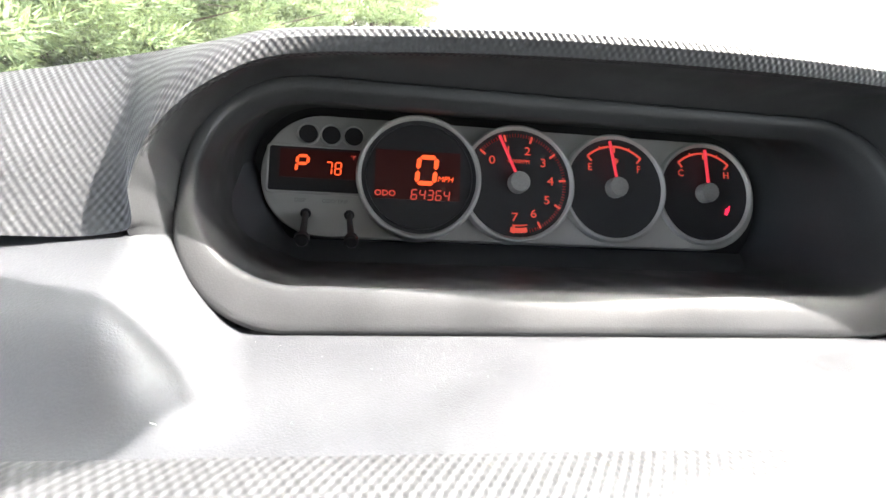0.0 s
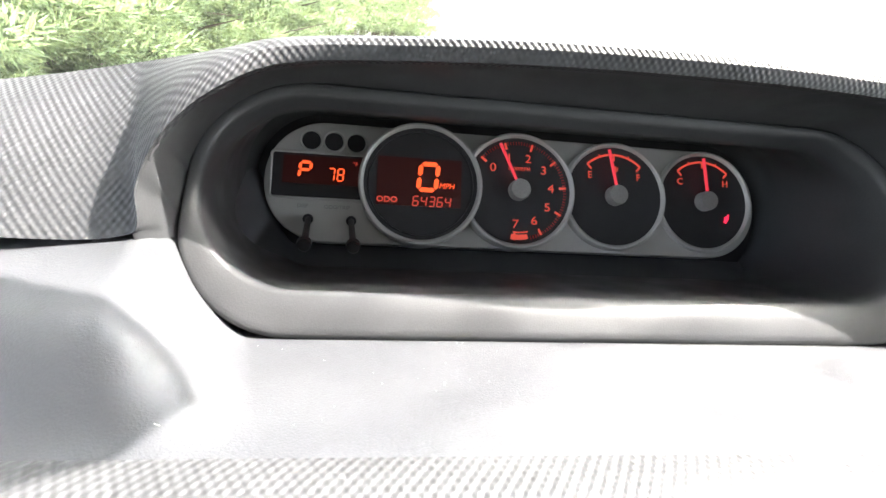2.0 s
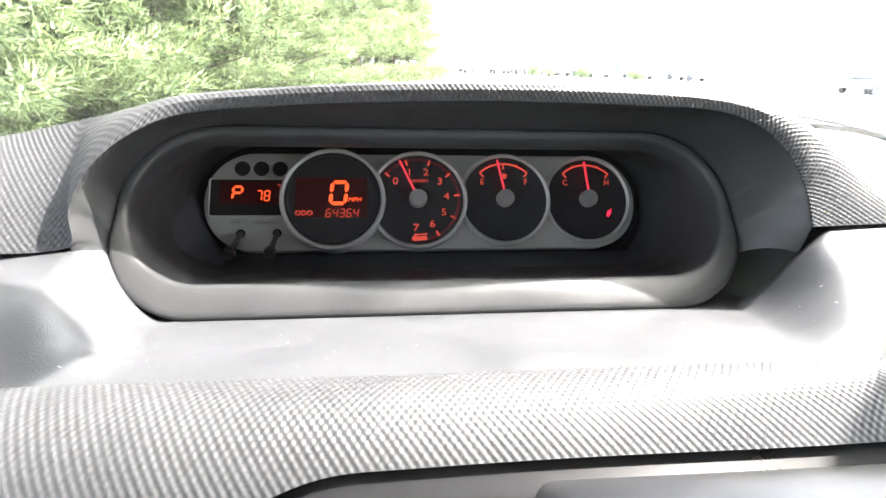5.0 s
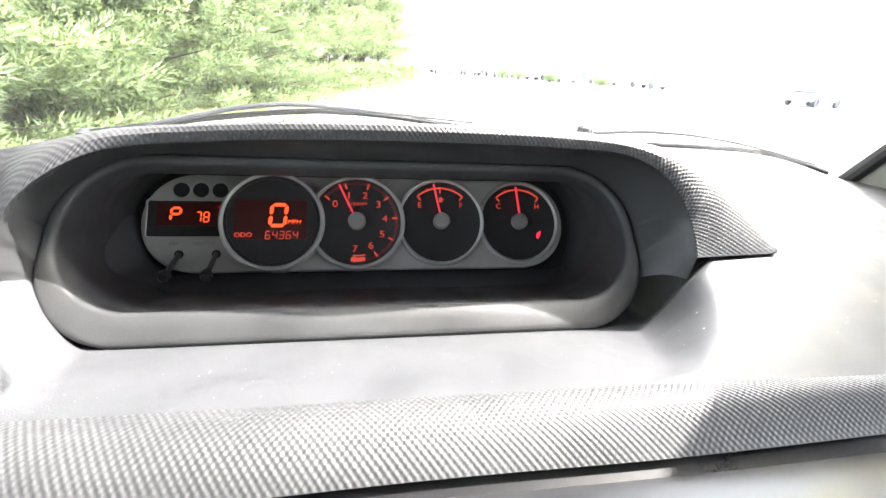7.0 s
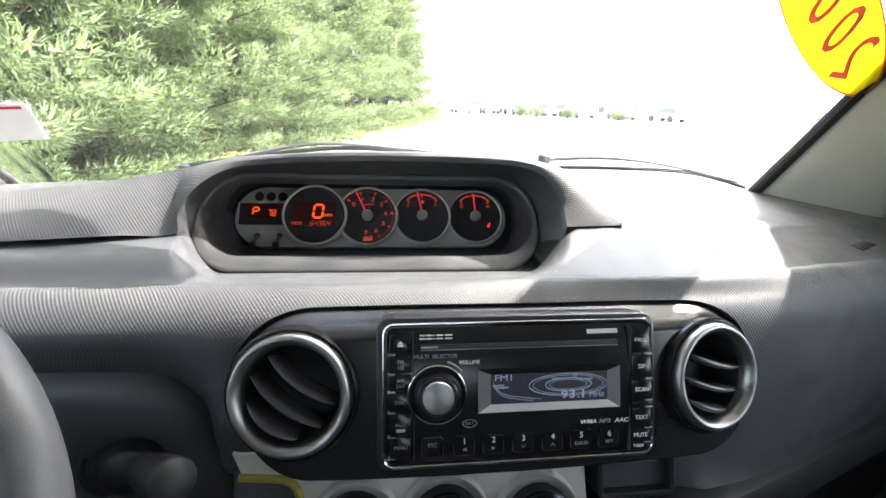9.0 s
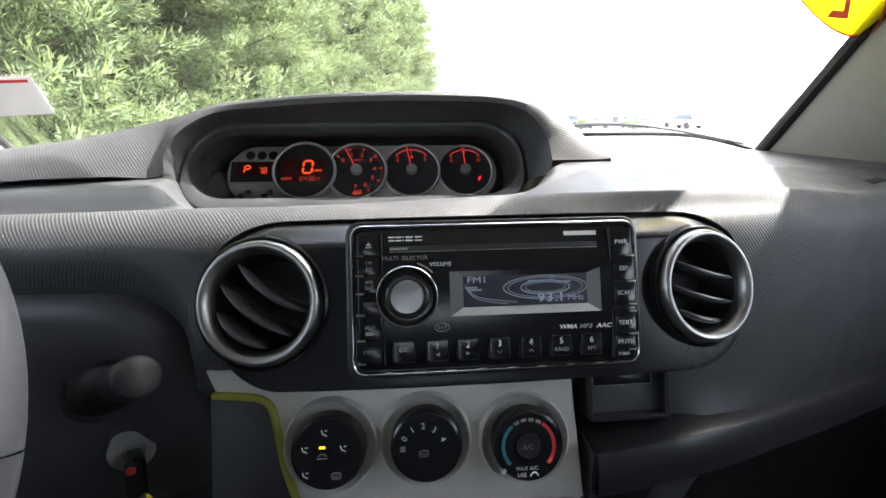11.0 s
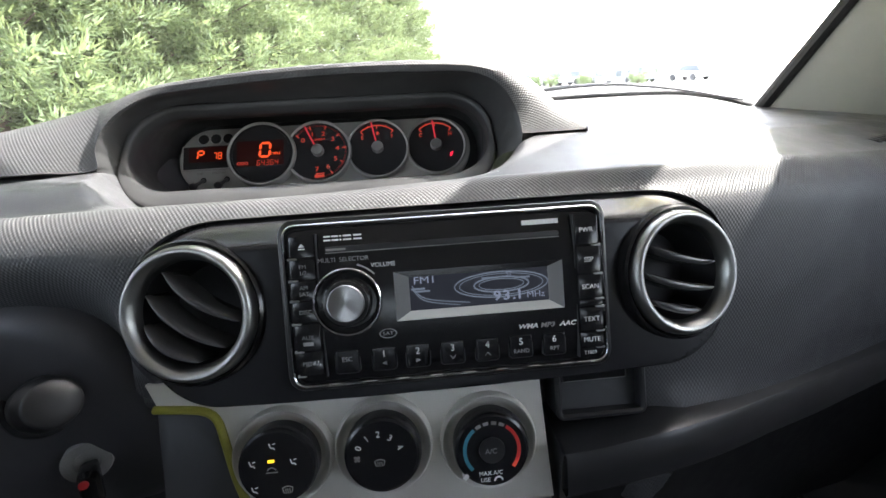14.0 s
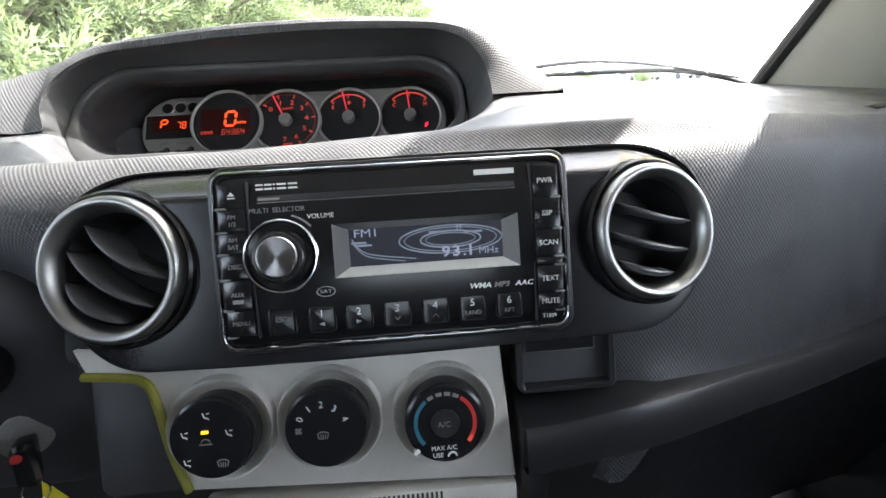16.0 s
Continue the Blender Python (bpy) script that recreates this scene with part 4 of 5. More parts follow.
for nm, (cx, cy) in zip(names, KN):
    k = part(nm, lathe([(0.0270, 0.004), (0.0270, 0.0150), (0.0262, 0.0172), (0.0245, 0.0180), (0.0005, 0.0178)], 72, cx, cy, True), GLOSS, ctl, "black rotary heater knob")
    part("collar", lathe([(0.0362, -0.002), (0.0360, 0.0030), (0.0354, 0.0060), (0.0345, 0.0074), (0.0335, 0.0070), (0.0322, 0.0050), (0.0306, 0.0020), (0.0290, 0.0004), (0.0272, 0.0002)], 72, cx, cy), SILVER, k, "silver dished collar", angle=70)
    grip = bmesh.new()
    for q in range(30):
        a = -50 + q * 3.4
        bar(*polar((cx, cy), 0.0265, a), *polar((cx, cy), 0.0276, a), 0.0008, 0.006, 0.0145, grip)
    part("grip_ribs", grip, BLACK, k, smooth=False)
    dials.append(k)
ZK = 0.0182
d1, d2, d3 = dials


def seat_icon(c, dx, dy, parent, flip=1):
    """A small figure-free airflow mark: seat back, seat and an arrow."""
    x, y = c[0] + dx, c[1] + dy
    b = bar(x - 0.0015 * flip, y + 0.002, x - 0.0005 * flip, y - 0.0012, 0.0007, ZK - 0.0002, ZK)
    bar(x - 0.0005 * flip, y - 0.0012, x + 0.0015 * flip, y - 0.0014, 0.0007, ZK - 0.0002, ZK, b)
    bar(x + 0.0015 * flip, y - 0.0014, x + 0.0022 * flip, y - 0.0026, 0.0006, ZK - 0.0002, ZK, b)
    bar(x + 0.0008 * flip, y + 0.0012, x + 0.0028 * flip, y + 0.0018, 0.0006, ZK - 0.0002, ZK, b)
    part("airflow_mark", b, WHITEINK, parent, smooth=False)


for dx, dy in ((-0.0025, 0.0150), (0.0110, 0.0030), (-0.0165, -0.0145), (-0.0168, 0.0035)):
    seat_icon(KN[0], dx, dy, d1)
part("amber_lamp", box(KN[0][0] - 0.0058, KN[0][0] - 0.0014, KN[0][1] + 0.0036, KN[0][1] + 0.0054, ZK - 0.0004, ZK + 0.0002), LEDY, d1, "small glowing amber lamp", smooth=False)
part("recirculation_mark", arc_stroke(KN[0][0] - 0.0036, KN[0][1] - 0.0030, 0.0030, 20, 160, 0.0007, ZK - 0.0002, ZK), GREY, d1)
part("recirculation_mark", bar(KN[0][0] - 0.0075, KN[0][1] - 0.0034, KN[0][0] + 0.0004, KN[0][1] - 0.0034, 0.0007, ZK - 0.0002, ZK), GREY, d1, smooth=False)
for c, dx, dy, parent in ((KN[0], 0.0062, -0.0160, d1), (KN[1], -0.0020, -0.0045, d2)):
    x, y = c[0] + dx, c[1] + dy
    b = arc_stroke(x, y - 0.004, 0.0060, 55, 125, 0.0007, ZK - 0.0002, ZK)
    bar(x - 0.0036, y + 0.0010, x - 0.0026, y - 0.0026, 0.0006, ZK - 0.0002, ZK, b)
    bar(x + 0.0036, y + 0.0010, x + 0.0026, y - 0.0026, 0.0006, ZK - 0.0002, ZK, b)
    for q in (-0.0014, 0, 0.0014):
        bar(x + q, y + 0.0004, x + q, y - 0.0030, 0.0005, ZK - 0.0002, ZK, b)
    part("defrost_mark", b, GREY, parent, smooth=False)
for ch, dx, dy, turn in (("0", -0.0160, 0.0068, 65), ("1", -0.0100, 0.0128, 32), ("2", -0.0020, 0.0152, 0), ("3", 0.0062, 0.0120, -30), ("4", 0.0125, 0.0048, -62)):
    letters("figure", ch, 0.0062, KN[1][0] + dx, KN[1][1] + dy, ZK, WHITEINK, d2, turn=turn)
fanm = bmesh.new()
for a in (45, 135, 225, 315):
    x, y = KN[1][0] - 0.0175, KN[1][1] - 0.0008
    bar(x, y, x + 0.0024 * math.cos(radians(a)), y + 0.0024 * math.sin(radians(a)), 0.0018, ZK - 0.0002, ZK, fanm)
part("fan_mark", fanm, GREY, d2, smooth=False)
part("cool_arc", arc_stroke(*KN[2], 0.0195, 128, 222, 0.0026, ZK - 0.0003, ZK), BLUEINK, d3, "blue cold scale")
part("warm_arc", arc_stroke(*KN[2], 0.0195, -38, 56, 0.0026, ZK - 0.0003, ZK), REDINK, d3, "red warm scale")
part("warm_glow", arc_stroke(*KN[2], 0.0195, -42, -28, 0.0026, ZK - 0.0003, ZK + 0.0001), REDLIT, d3)
for a in (66, 83, 100, 117):
    part("scale_block", arc_stroke(*KN[2], 0.0195, a - 6, a + 6, 0.0024, ZK - 0.0003, ZK, 4), GREY, d3)
part("push_button", lathe([(0.0095, ZK - 0.001), (0.0092, ZK + 0.0008), (0.0005, ZK + 0.0003)], 40, *KN[2], True), SATIN, d3, "round push button")
letters("legend", "A/C", 0.0052, KN[2][0] - 0.0008, KN[2][1] - 0.0005, ZK + 0.0009, DIMINK, d3)
letters("legend", "MAX A/C", 0.0042, KN[2][0] - 0.0018, KN[2][1] - 0.0165, ZK + 0.0001, WHITEINK, d3)
letters("legend", "USE", 0.0042, KN[2][0] - 0.0060, KN[2][1] - 0.0212, ZK + 0.0001, WHITEINK, d3)
part("recirculation_mark", arc_stroke(KN[2][0] + 0.0035, KN[2][1] - 0.0225, 0.0028, 0, 180, 0.0012, ZK - 0.0003, ZK), WHITEINK, d3)
part("pointer", bar(*polar(KN[2], 0.0245, 222), *polar(KN[2], 0.0285, 222), 0.0026, 0.012, 0.0184), WHITEINK, d3, smooth=False)

# ---- lamp pocket beside the heater panel ----
pk = thing("airbag_lamp_panel", "black recessed warning lamp panel beside the heater controls", "lamp panel", KNB)
part("frame", frame_ring(0.0700, 0.0460, 0.006, 0.0045, -0.02, 0.0060, 0.0015, 0.1600, 0.0330), SATIN, pk)
part("recess", plate(0.0630, 0.0390, 0.004, -0.02, -0.004, 0.001, 0.1600, 0.0330), BLACK, pk)
lp = part("lamp_window", plate(0.0500, 0.0120, 0.001, -0.005, -0.0020, 0.0004, 0.1580, 0.0430), GLOSS, pk)
part("window_edge", frame_ring(0.0505, 0.0125, 0.001, 0.0005, -0.005, -0.0014, 0.0002, 0.1580, 0.0430), GREY, lp)
letters("legend", "PASSENGER", 0.0036, 0.1490, 0.0472, -0.0016, DIMINK, lp)

# ---- glovebox ledge ----
rows = [TOP + np.array((0, dy, dz)) for dy, dz in ((0.04, -0.004), (0.010, -0.0008), (0.002, 0.0), (-0.002, -0.0008), (-0.0045, -0.0035), (-0.010, -0.018), (-0.012, -0.030), (-0.009, -0.036), (0.004, -0.040), (0.014, -0.055), (0.03, -0.20), (0.10, -0.45))]
box_l = thing("glovebox", "black glovebox lid with a rounded upper ledge", "glovebox")
part("lid", loft(rows), SATIN, box_l, angle=34)
part("hinge_cover", box(0.074, 0.096, -0.046, 0.01, 0.82, 0.891, 0.004), SATIN, box_l)

# ---- steering column, wheel, stalk, key ----
col = thing("steering_column", "black plastic steering column shroud", "steering column")
part("shroud", loft([placed(leaning(-0.375, y, z, -6), rrect(w, h, r, 14)) for y, z, w, h, r in ((0.16, 0.885, 0.29, 0.25, 0.08), (0.06, 0.89, 0.28, 0.24, 0.08), (0.036, 0.892, 0.268, 0.228, 0.078), (0.028, 0.893, 0.254, 0.214, 0.074), (0.024, 0.893, 0.236, 0.196, 0.070), (0.022, 0.893, 0.12, 0.10, 0.04))], ring=True, cap=True), COLUMNM, col, angle=60)
part("knee_panel", box(-0.78, -0.135, 0.075, 0.10, 0.45, 0.93, 0.004), BLACK, col, "black panel under the column")
base = Vector((-0.330, 0.0285, 0.920))
tip = Vector((-0.2350, -0.0540, 0.985))
dv = tip - base
ln = dv.normalized()
part("boss_ring", tube([base - ln * 0.004, base - ln * 0.001, base + ln * 0.002, base + ln * 0.003], [0.0265, 0.0268, 0.0258, 0.0235], 40), STALKM, col, "round stalk seat")
stk = part("wiper_stalk", tube([base, base + dv * 0.30, base + dv * 0.42, base + dv * 0.50, base + dv * 0.58, base + dv * 0.64, base + dv * 0.70, tip - ln * 0.004, tip - ln * 0.0015, tip, tip + ln * 0.0012], [0.0225, 0.0205, 0.0185, 0.0120, 0.0112, 0.0125, 0.0135, 0.0140, 0.0134, 0.0118, 0.004], 40), STALKM, col, "black wiper stalk with round end", angle=50)
for q, ch in ((0.16, 0.0075), (0.24, 0.006)):
    p = base + dv * q + Vector((0.012, -0.0150, 0.0085))
    part("stalk_mark", tube([p - dv.normalized() * 0.002, p + dv.normalized() * 0.002], 0.0012, 6), WHITEINK, stk)
ign = leaning(-0.3120, 0.0195, 0.862, 12) @ Matrix.Rotation(radians(26), 4, "Y")
lock = thing("ignition_lock", "grey ignition lock ring with a key in it", "ignition lock", ign)
part("lock_ring", lathe([(0.0180, -0.03), (0.0180, 0.0), (0.0170, 0.0014), (0.0095, 0.0012), (0.0085, -0.001), (0.0004, -0.001)], 48, cap=True), LOCKM, lock, "grey metal lock ring")
key = thing("car_key", "black car key with a red button in the ignition", "key", ign)
part("bow", loft([rrect(0.010, 0.006, 0.002, 5, 0.002, -0.002, 0.0), rrect(0.013, 0.016, 0.004, 5, 0.003, -0.004, 0.008), rrect(0.0145, 0.034, 0.006, 5, 0.004, -0.012, 0.016), rrect(0.0145, 0.036, 0.006, 5, 0.005, -0.013, 0.024), rrect(0.010, 0.030, 0.005, 5, 0.005, -0.013, 0.028)], ring=True, cap=True), GLOSS, key)
part("button", lathe([(0.0036, 0.026), (0.0034, 0.0292), (0.0006, 0.0300)], 20, 0.0025, -0.0035, True), REDINK, key, "red button")
part("key_ring", tube([(0.006 + 0.0085 * math.cos(a), -0.037 + 0.0085 * math.sin(a), 0.022) for a in np.linspace(0, 2 * math.pi, 25)], 0.0007, 6, cap=False), CHROME, key, "thin steel ring")
tag = part("key_tag", loft([[(0.010, -0.030, z), (0.014, -0.036, z), (0.046, -0.095, z), (0.022, -0.105, z), (0.008, -0.045, z)] for z in (0.020, 0.0206)], ring=True, cap=True), YELLOW, key, "yellow paper key tag", smooth=False)
for q in range(4):
    part("tag_line", bar(0.013 + 0.004 * q, -0.052 - 0.009 * q, 0.021 + 0.005 * q, -0.056 - 0.009 * q, 0.0016, 0.0206, 0.0208), DIAL, tag, smooth=False)
whl = thing("steering_wheel", "grey leather-grained steering wheel rim", "steering wheel", leaning(-0.445, -0.120, 0.990, 28))
part("rim", tube([(0.180 * math.cos(a), 0.180 * math.sin(a), 0) for a in np.linspace(0, 2 * math.pi, 97)], 0.0155, 16, cap=False), COLUMNM, whl)
part("hub", lathe([(0.075, -0.03), (0.075, 0.0), (0.06, 0.012), (0.001, 0.018)], 40, cap=True), BLACK, whl)
for a in (180, 250, 290):
    part("spoke", tube([(0.06 * math.cos(radians(a)), 0.06 * math.sin(radians(a)), -0.01), (0.18 * math.cos(radians(a)), 0.18 * math.sin(radians(a)), 0)], [0.02, 0.012], 10), BLACK, whl)

# ---- shell of the car ----
car = thing("car_shell", "grey car cabin with headliner, pillars and doors", "car interior", kind="structure")
# unseen roof, front edge carried forward to shade the fascia below its lip
part("headliner", box(-0.72, 0.72, -1.9, 0.176, 1.585, 1.63, 0.01), LINER, car)
part("firewall", box(-0.74, 0.74, 0.46, 0.49, 0.30, 1.05), RUBBER, car)
part("cabin_floor", box(-0.74, 0.74, -1.9, 0.45, 0.28, 0.31), RUBBER, car)
# unseen rear closure; small opening limits cabin light and reflections in the radio
part("rear_wall", box(-0.74, 0.74, -1.95, -1.9, 0.30, 1.27), SEATING, car)
part("rear_header", box(-0.74, 0.74, -1.95, -1.9, 1.41, 1.62), SEATING, car)
for x0, x1 in ((-0.74, -0.36), (0.36, 0.74)):
    part("rear_post", box(x0, x1, -1.95, -1.9, 1.27, 1.41), SEATING, car)
for sx in (-1, 1):
    part("door_panel", box(min(sx * 0.74, sx * 0.80), max(sx * 0.74, sx * 0.80), -1.9, 0.36, 0.3, 1.085, 0.01), BLACK, car)
    # unseen walls beside the seats, added to cut the light reaching the dash
    for y0, y1 in ((-0.48, -0.36), (-1.9, -0.80)):
        part("unseen_side_wall", box(min(sx * 0.70, sx * 0.76), max(sx * 0.70, sx * 0.76), y0, y1, 1.0, 1.6, 0.01), SEATING, car)
    # unseen bar, hung low to keep side sun off the glovebox ledge
    part("side_sun_block", box(min(sx * 0.71, sx * 0.75), max(sx * 0.71, sx * 0.75), -0.80, 0.10, 1.40, 1.53, 0.01), BLACK, car, "unseen black bar added to block sun from the side window")
    part("roof_rail", box(min(sx * 0.70, sx * 0.76), max(sx * 0.70, sx * 0.76), -1.9, 0.10, 1.52, 1.62, 0.01), LINER, car)
    o = 0.0 if sx > 0 else 0.10
    sec = [[(sx * (o + x + 0.090 * k), y - 0.28 * k, 1.075 + 0.52 * k) for x, y in ((0.570, 0.415), (0.578, 0.396), (0.592, 0.374), (0.618, 0.335), (0.650, 0.290), (0.668, 0.277), (0.690, 0.282), (0.715, 0.310), (0.680, 0.47))] for k in np.linspace(-0.04, 1, 9)]
    part("pillar_trim", loft(sec, ring=True), PILLAR, car, "pale grey grained pillar cover")
    # door triangle; its unseen upper part is added to block side sun
    sail = [[(sx * (a + 0.15 * max(0, z - 1.09)), y, z) for y, z in ((0.36, 1.0), (0.36, 1.16), (0.20, 1.40), (0.08, 1.40), (-0.04, 1.09), (-0.04, 1.0))] for a in (o + 0.652, o + 0.700)]
    part("door_sail", loft(sail, ring=True, cap=True), BLACK, car, "black door mirror triangle, extended upward to block side sun", smooth=False)
    part("pillar_seal", tube([(sx * (o + 0.566 + 0.090 * k), 0.421 - 0.28 * k, 1.075 + 0.52 * k) for k in np.linspace(0, 1, 5)], 0.0105), RUBBER, car)

# windscreen, curved in plan
rows = []
for k in np.r_[-0.10, -0.03, np.linspace(0.06, 0.94, 7), 1.0, 1.08]:
    rows.append([(x, 0.52 - 0.09 * (x / 0.64) ** 2 - 0.34 * k, 1.06 + 0.54 * k) for x in np.linspace(-0.67 - 0.03 * k, 0.67 + 0.03 * k, 24)])
screen = part("windscreen", loft(rows), GLASS)
screen.visible_shadow = False
tagged(screen, "clear curved car windscreen", "windscreen", kind="structure")
sol = screen.modifiers.new("thickness", "SOLIDIFY")
sol.thickness = 0.005

# ---- outside ----
gb = bmesh.new()
for x0, x1, y0, y1 in ((-1500, 1500, -300, 3000),):
    gb.faces.new([gb.verts.new(p) for p in ((x0, y0, 0), (x1, y0, 0), (x1, y1, 0), (x0, y1, 0))])
tagged(part("ground", gb, ASPHALT), "pale sunlit asphalt of a car lot", "ground", kind="structure")


def pine(seed, fine):
    """A pine: a tapered trunk and a crown of many needle tufts on spreading limbs, closest near the ground."""
    rng = np.random.default_rng(seed)
    t = thing("pine_tree", "tall sunlit pine with soft pale green needles, beside the lot", "tree", group="pines along the lot")
    part("trunk", tube([(0, 0, 0), (0.05, 0, 4), (0, 0.05, 9), (0, 0, 13)], [0.22, 0.17, 0.1, 0.03], 8), BARK, t)
    limbs = bmesh.new()
    hearts, ways = [], []
    levels = [(0.15 + 0.62 * k, 8) for k in range(11)] + [(7.1 + 0.7 * k, 6) for k in range(9)]
    for row, (level, count) in enumerate(levels):
        for k in range(count):
            z = level + rng.uniform(-0.28, 0.28)
            reach = max(0.35, (3.1 - 0.21 * z)) * rng.uniform(0.58, 1.16)
            a = k * 2 * math.pi / count + row * 0.43 + rng.uniform(-0.3, 0.3)
            out, across = np.array((math.cos(a), math.sin(a), 0)), np.array((-math.sin(a), math.cos(a), 0))
            lift = rng.uniform(-0.05, 0.50)
            tube([(0, 0, z), tuple(out * reach * 0.5 + (0, 0, z + 0.02)), tuple(out * reach * 0.95 + (0, 0, z + lift))], [0.03, 0.02, 0.006], 4, limbs)
            for s in (0.24, 0.42, 0.62, 0.80, 0.97):
                wide = reach * 0.34 * math.sin(math.pi * min(1, 1.15 - 0.85 * s)) + 0.10
                for v in (-1, -0.35, 0.35, 1):
                    if rng.uniform() < 0.20:
                        continue
                    hearts.append(out * reach * s * rng.uniform(0.92, 1.06) + across * v * wide * rng.uniform(0.7, 1.2) + np.array((0, 0, z + lift * s * s - 0.10 * abs(v))) + rng.normal(0, 0.05, 3))
                    ways.append(out * 0.75 + across * v * 0.45 + np.array((0, 0, 0.35)))
    hearts, ways = np.array(hearts), np.array(ways)
    ways /= np.linalg.norm(ways, axis=1)[:, None]
    per, fat = (130, 0.012) if fine else (52, 0.021)
    n = len(hearts) * per
    home, way = np.repeat(hearts, per, 0), np.repeat(ways, per, 0)
    ball = rng.normal(0, 1, (n, 3))
    ball /= np.linalg.norm(ball, axis=1)[:, None]
    swell = np.repeat(rng.uniform(0.13, 0.25, len(hearts)), per)[:, None]
    root = home + ball * swell * rng.uniform(0.25, 1.0, (n, 1)) ** 0.5 * np.array((1, 1, 0.62)) + way * rng.uniform(-0.12, 0.16, (n, 1))
    d = ball * 0.75 + way * 0.75 + rng.normal(0, 0.35, (n, 3))
    d /= np.linalg.norm(d, axis=1)[:, None]
    side = np.cross(d, rng.normal(0, 1, d.shape))
    side /= np.linalg.norm(side, axis=1)[:, None]
    ln = rng.uniform(0.07, 0.14, (n, 1))
    wd = rng.uniform(0.6, 1.2, (n, 1)) * fat
    verts = np.stack([root - side * wd, root + side * wd, root + d * ln], 1).reshape(-1, 3)
    me = bpy.data.meshes.new("needles")
    me.from_pydata(verts.tolist(), [], np.arange(len(verts)).reshape(-1, 3).tolist())
    for f in me.polygons:
        f.use_smooth = True
    bend = ball * np.array((1, 1, 1.3)) + way * 0.5 + np.array((0, 0, 0.25)) + d * 0.3
    bend /= np.linalg.norm(bend, axis=1)[:, None]
    me.normals_split_custom_set_from_vertices(np.repeat(bend, 3, 0).tolist())
    me.materials.append(PINE)
    ob = new("needles", me)
    ob.parent = t
    ob["kind"] = "stuff"
    part("limbs", limbs, BARK, t)
    return t


near_pine = pine(3, True)
near_pine.matrix_world = pose(-5.0, 5.2, 0, 0, 0, 20)
copy_thing(near_pine, pose(-4.5, 8.6, 0, 0, 0, 130) @ Matrix.Scale(1.05, 4))
copy_thing(near_pine, pose(-3.7, 12.0, 0, 0, 0, 250) @ Matrix.Scale(0.96, 4))
far_pine = pine(8, False)
far_pine.matrix_world = pose(-3.0, 15.4, 0, 0, 0, 40)
for i, (x, y) in enumerate(((-2.2, 19.4), (-1.4, 23.8), (0.2, 28.2), (-7.8, 2.2), (-9.4, 7.0), (-8.4, 11.0), (-7.0, 15.0), (-6.0, 19.5), (-4.8, 24.0), (-12.0, 10.0), (-5.6, 12.6), (-6.6, 8.4), (-0.8, 26.4))):
    s = 1 + 0.12 * math.sin(i * 2.3)
    copy_thing(far_pine, pose(x, y, 0, 0, 0, 57 * i) @ Matrix.Scale(s, 4))

# verge under the pines
vb = bmesh.new()
edge = smooth_line([(-6.5, 0.5, 0), (-4.4, 5.4, 0), (-2.9, 8.2, 0), (-1.4, 14.5, 0), (0.9, 21, 0), (3.8, 29.5, 0), (6, 40, 0)], 40)
rows = [[(p[0] + off, p[1], z) for p in edge] for off, z in ((0, 0.0), (-0.05, 0.03), (-1.5, 0.06), (-14, 0.15))]
tagged(part("verge", loft(rows, bm=vb), GRASSM), "sunlit mown grass verge under the pines", "grass", kind="structure")

# ---- windscreen things ----


def on_glass(x, z, off=0.004):
    return Vector((x, 0.52 - 0.09 * (x / 0.64) ** 2 - 0.34 * (z - 1.06) / 0.54 - off, z))


def glass_frame(x, z, turn, off=0.008):
    """A frame on the inner face of the windscreen, z towards the cabin."""
    o = on_glass(x, z, off)
    u = (on_glass(x + 0.01, z, off) - on_glass(x - 0.01, z, off)).normalized()
    v = (on_glass(x, z + 0.01, off) - on_glass(x, z - 0.01, off)).normalized()
    n = u.cross(v).normalized()
    v = n.cross(u)
    m = Matrix((u, v, n)).transposed().to_4x4()
    m.translation = o
    return m @ Matrix.Rotation(radians(turn), 4, "Z")


sticker = thing("windscreen_sticker", "yellow oval sticker with red edge and red figures on the windscreen", "sticker", glass_frame(0.477, 1.341, 48))
disc = lathe([(0.0435, -0.0006), (0.0435, 0.0), (0.001, 0.0)], 64, cap=True)
bmesh.ops.scale(disc, vec=(1, 3.6, 1), verts=disc.verts)
part("disc", disc, STICK, sticker, smooth=False)
rim = frame_ring(1.0, 1.0, 0.4999, 0.02, -0.0008, 0.0004, 0.0002, n=16)
bmesh.ops.scale(rim, vec=(0.088, 0.314, 1), verts=rim.verts)
part("edge", rim, STICKRED, sticker, "red printed edge")
for k, ch in enumerate("200"):
    letters("figure", ch, 0.086, 0.0, -0.082 + 0.055 * k, 0.0025, STICKRED, sticker, stretch=-0.72, turn=-54, bold=0.0006)

# unseen sheet, added only to cast the straight-edged shadow on the pad
sheet = thing("shadow_sheet", "unseen paper sheet added on the windscreen to shadow the pad", "paper sheet", glass_frame(0.456, 1.482, 5, 0.016))
part("paper", box(-0.062, 0.062, -0.106, 0.106, -0.0004, 0.0), SHEETM, sheet, smooth=False)
for k in range(4):
    part("print_line", box(-0.047, 0.047 - 0.02 * (k % 3), -0.088 + 0.012 * k, -0.0855 + 0.012 * k, 0.0, 0.0002), PAINTS, sheet, smooth=False)

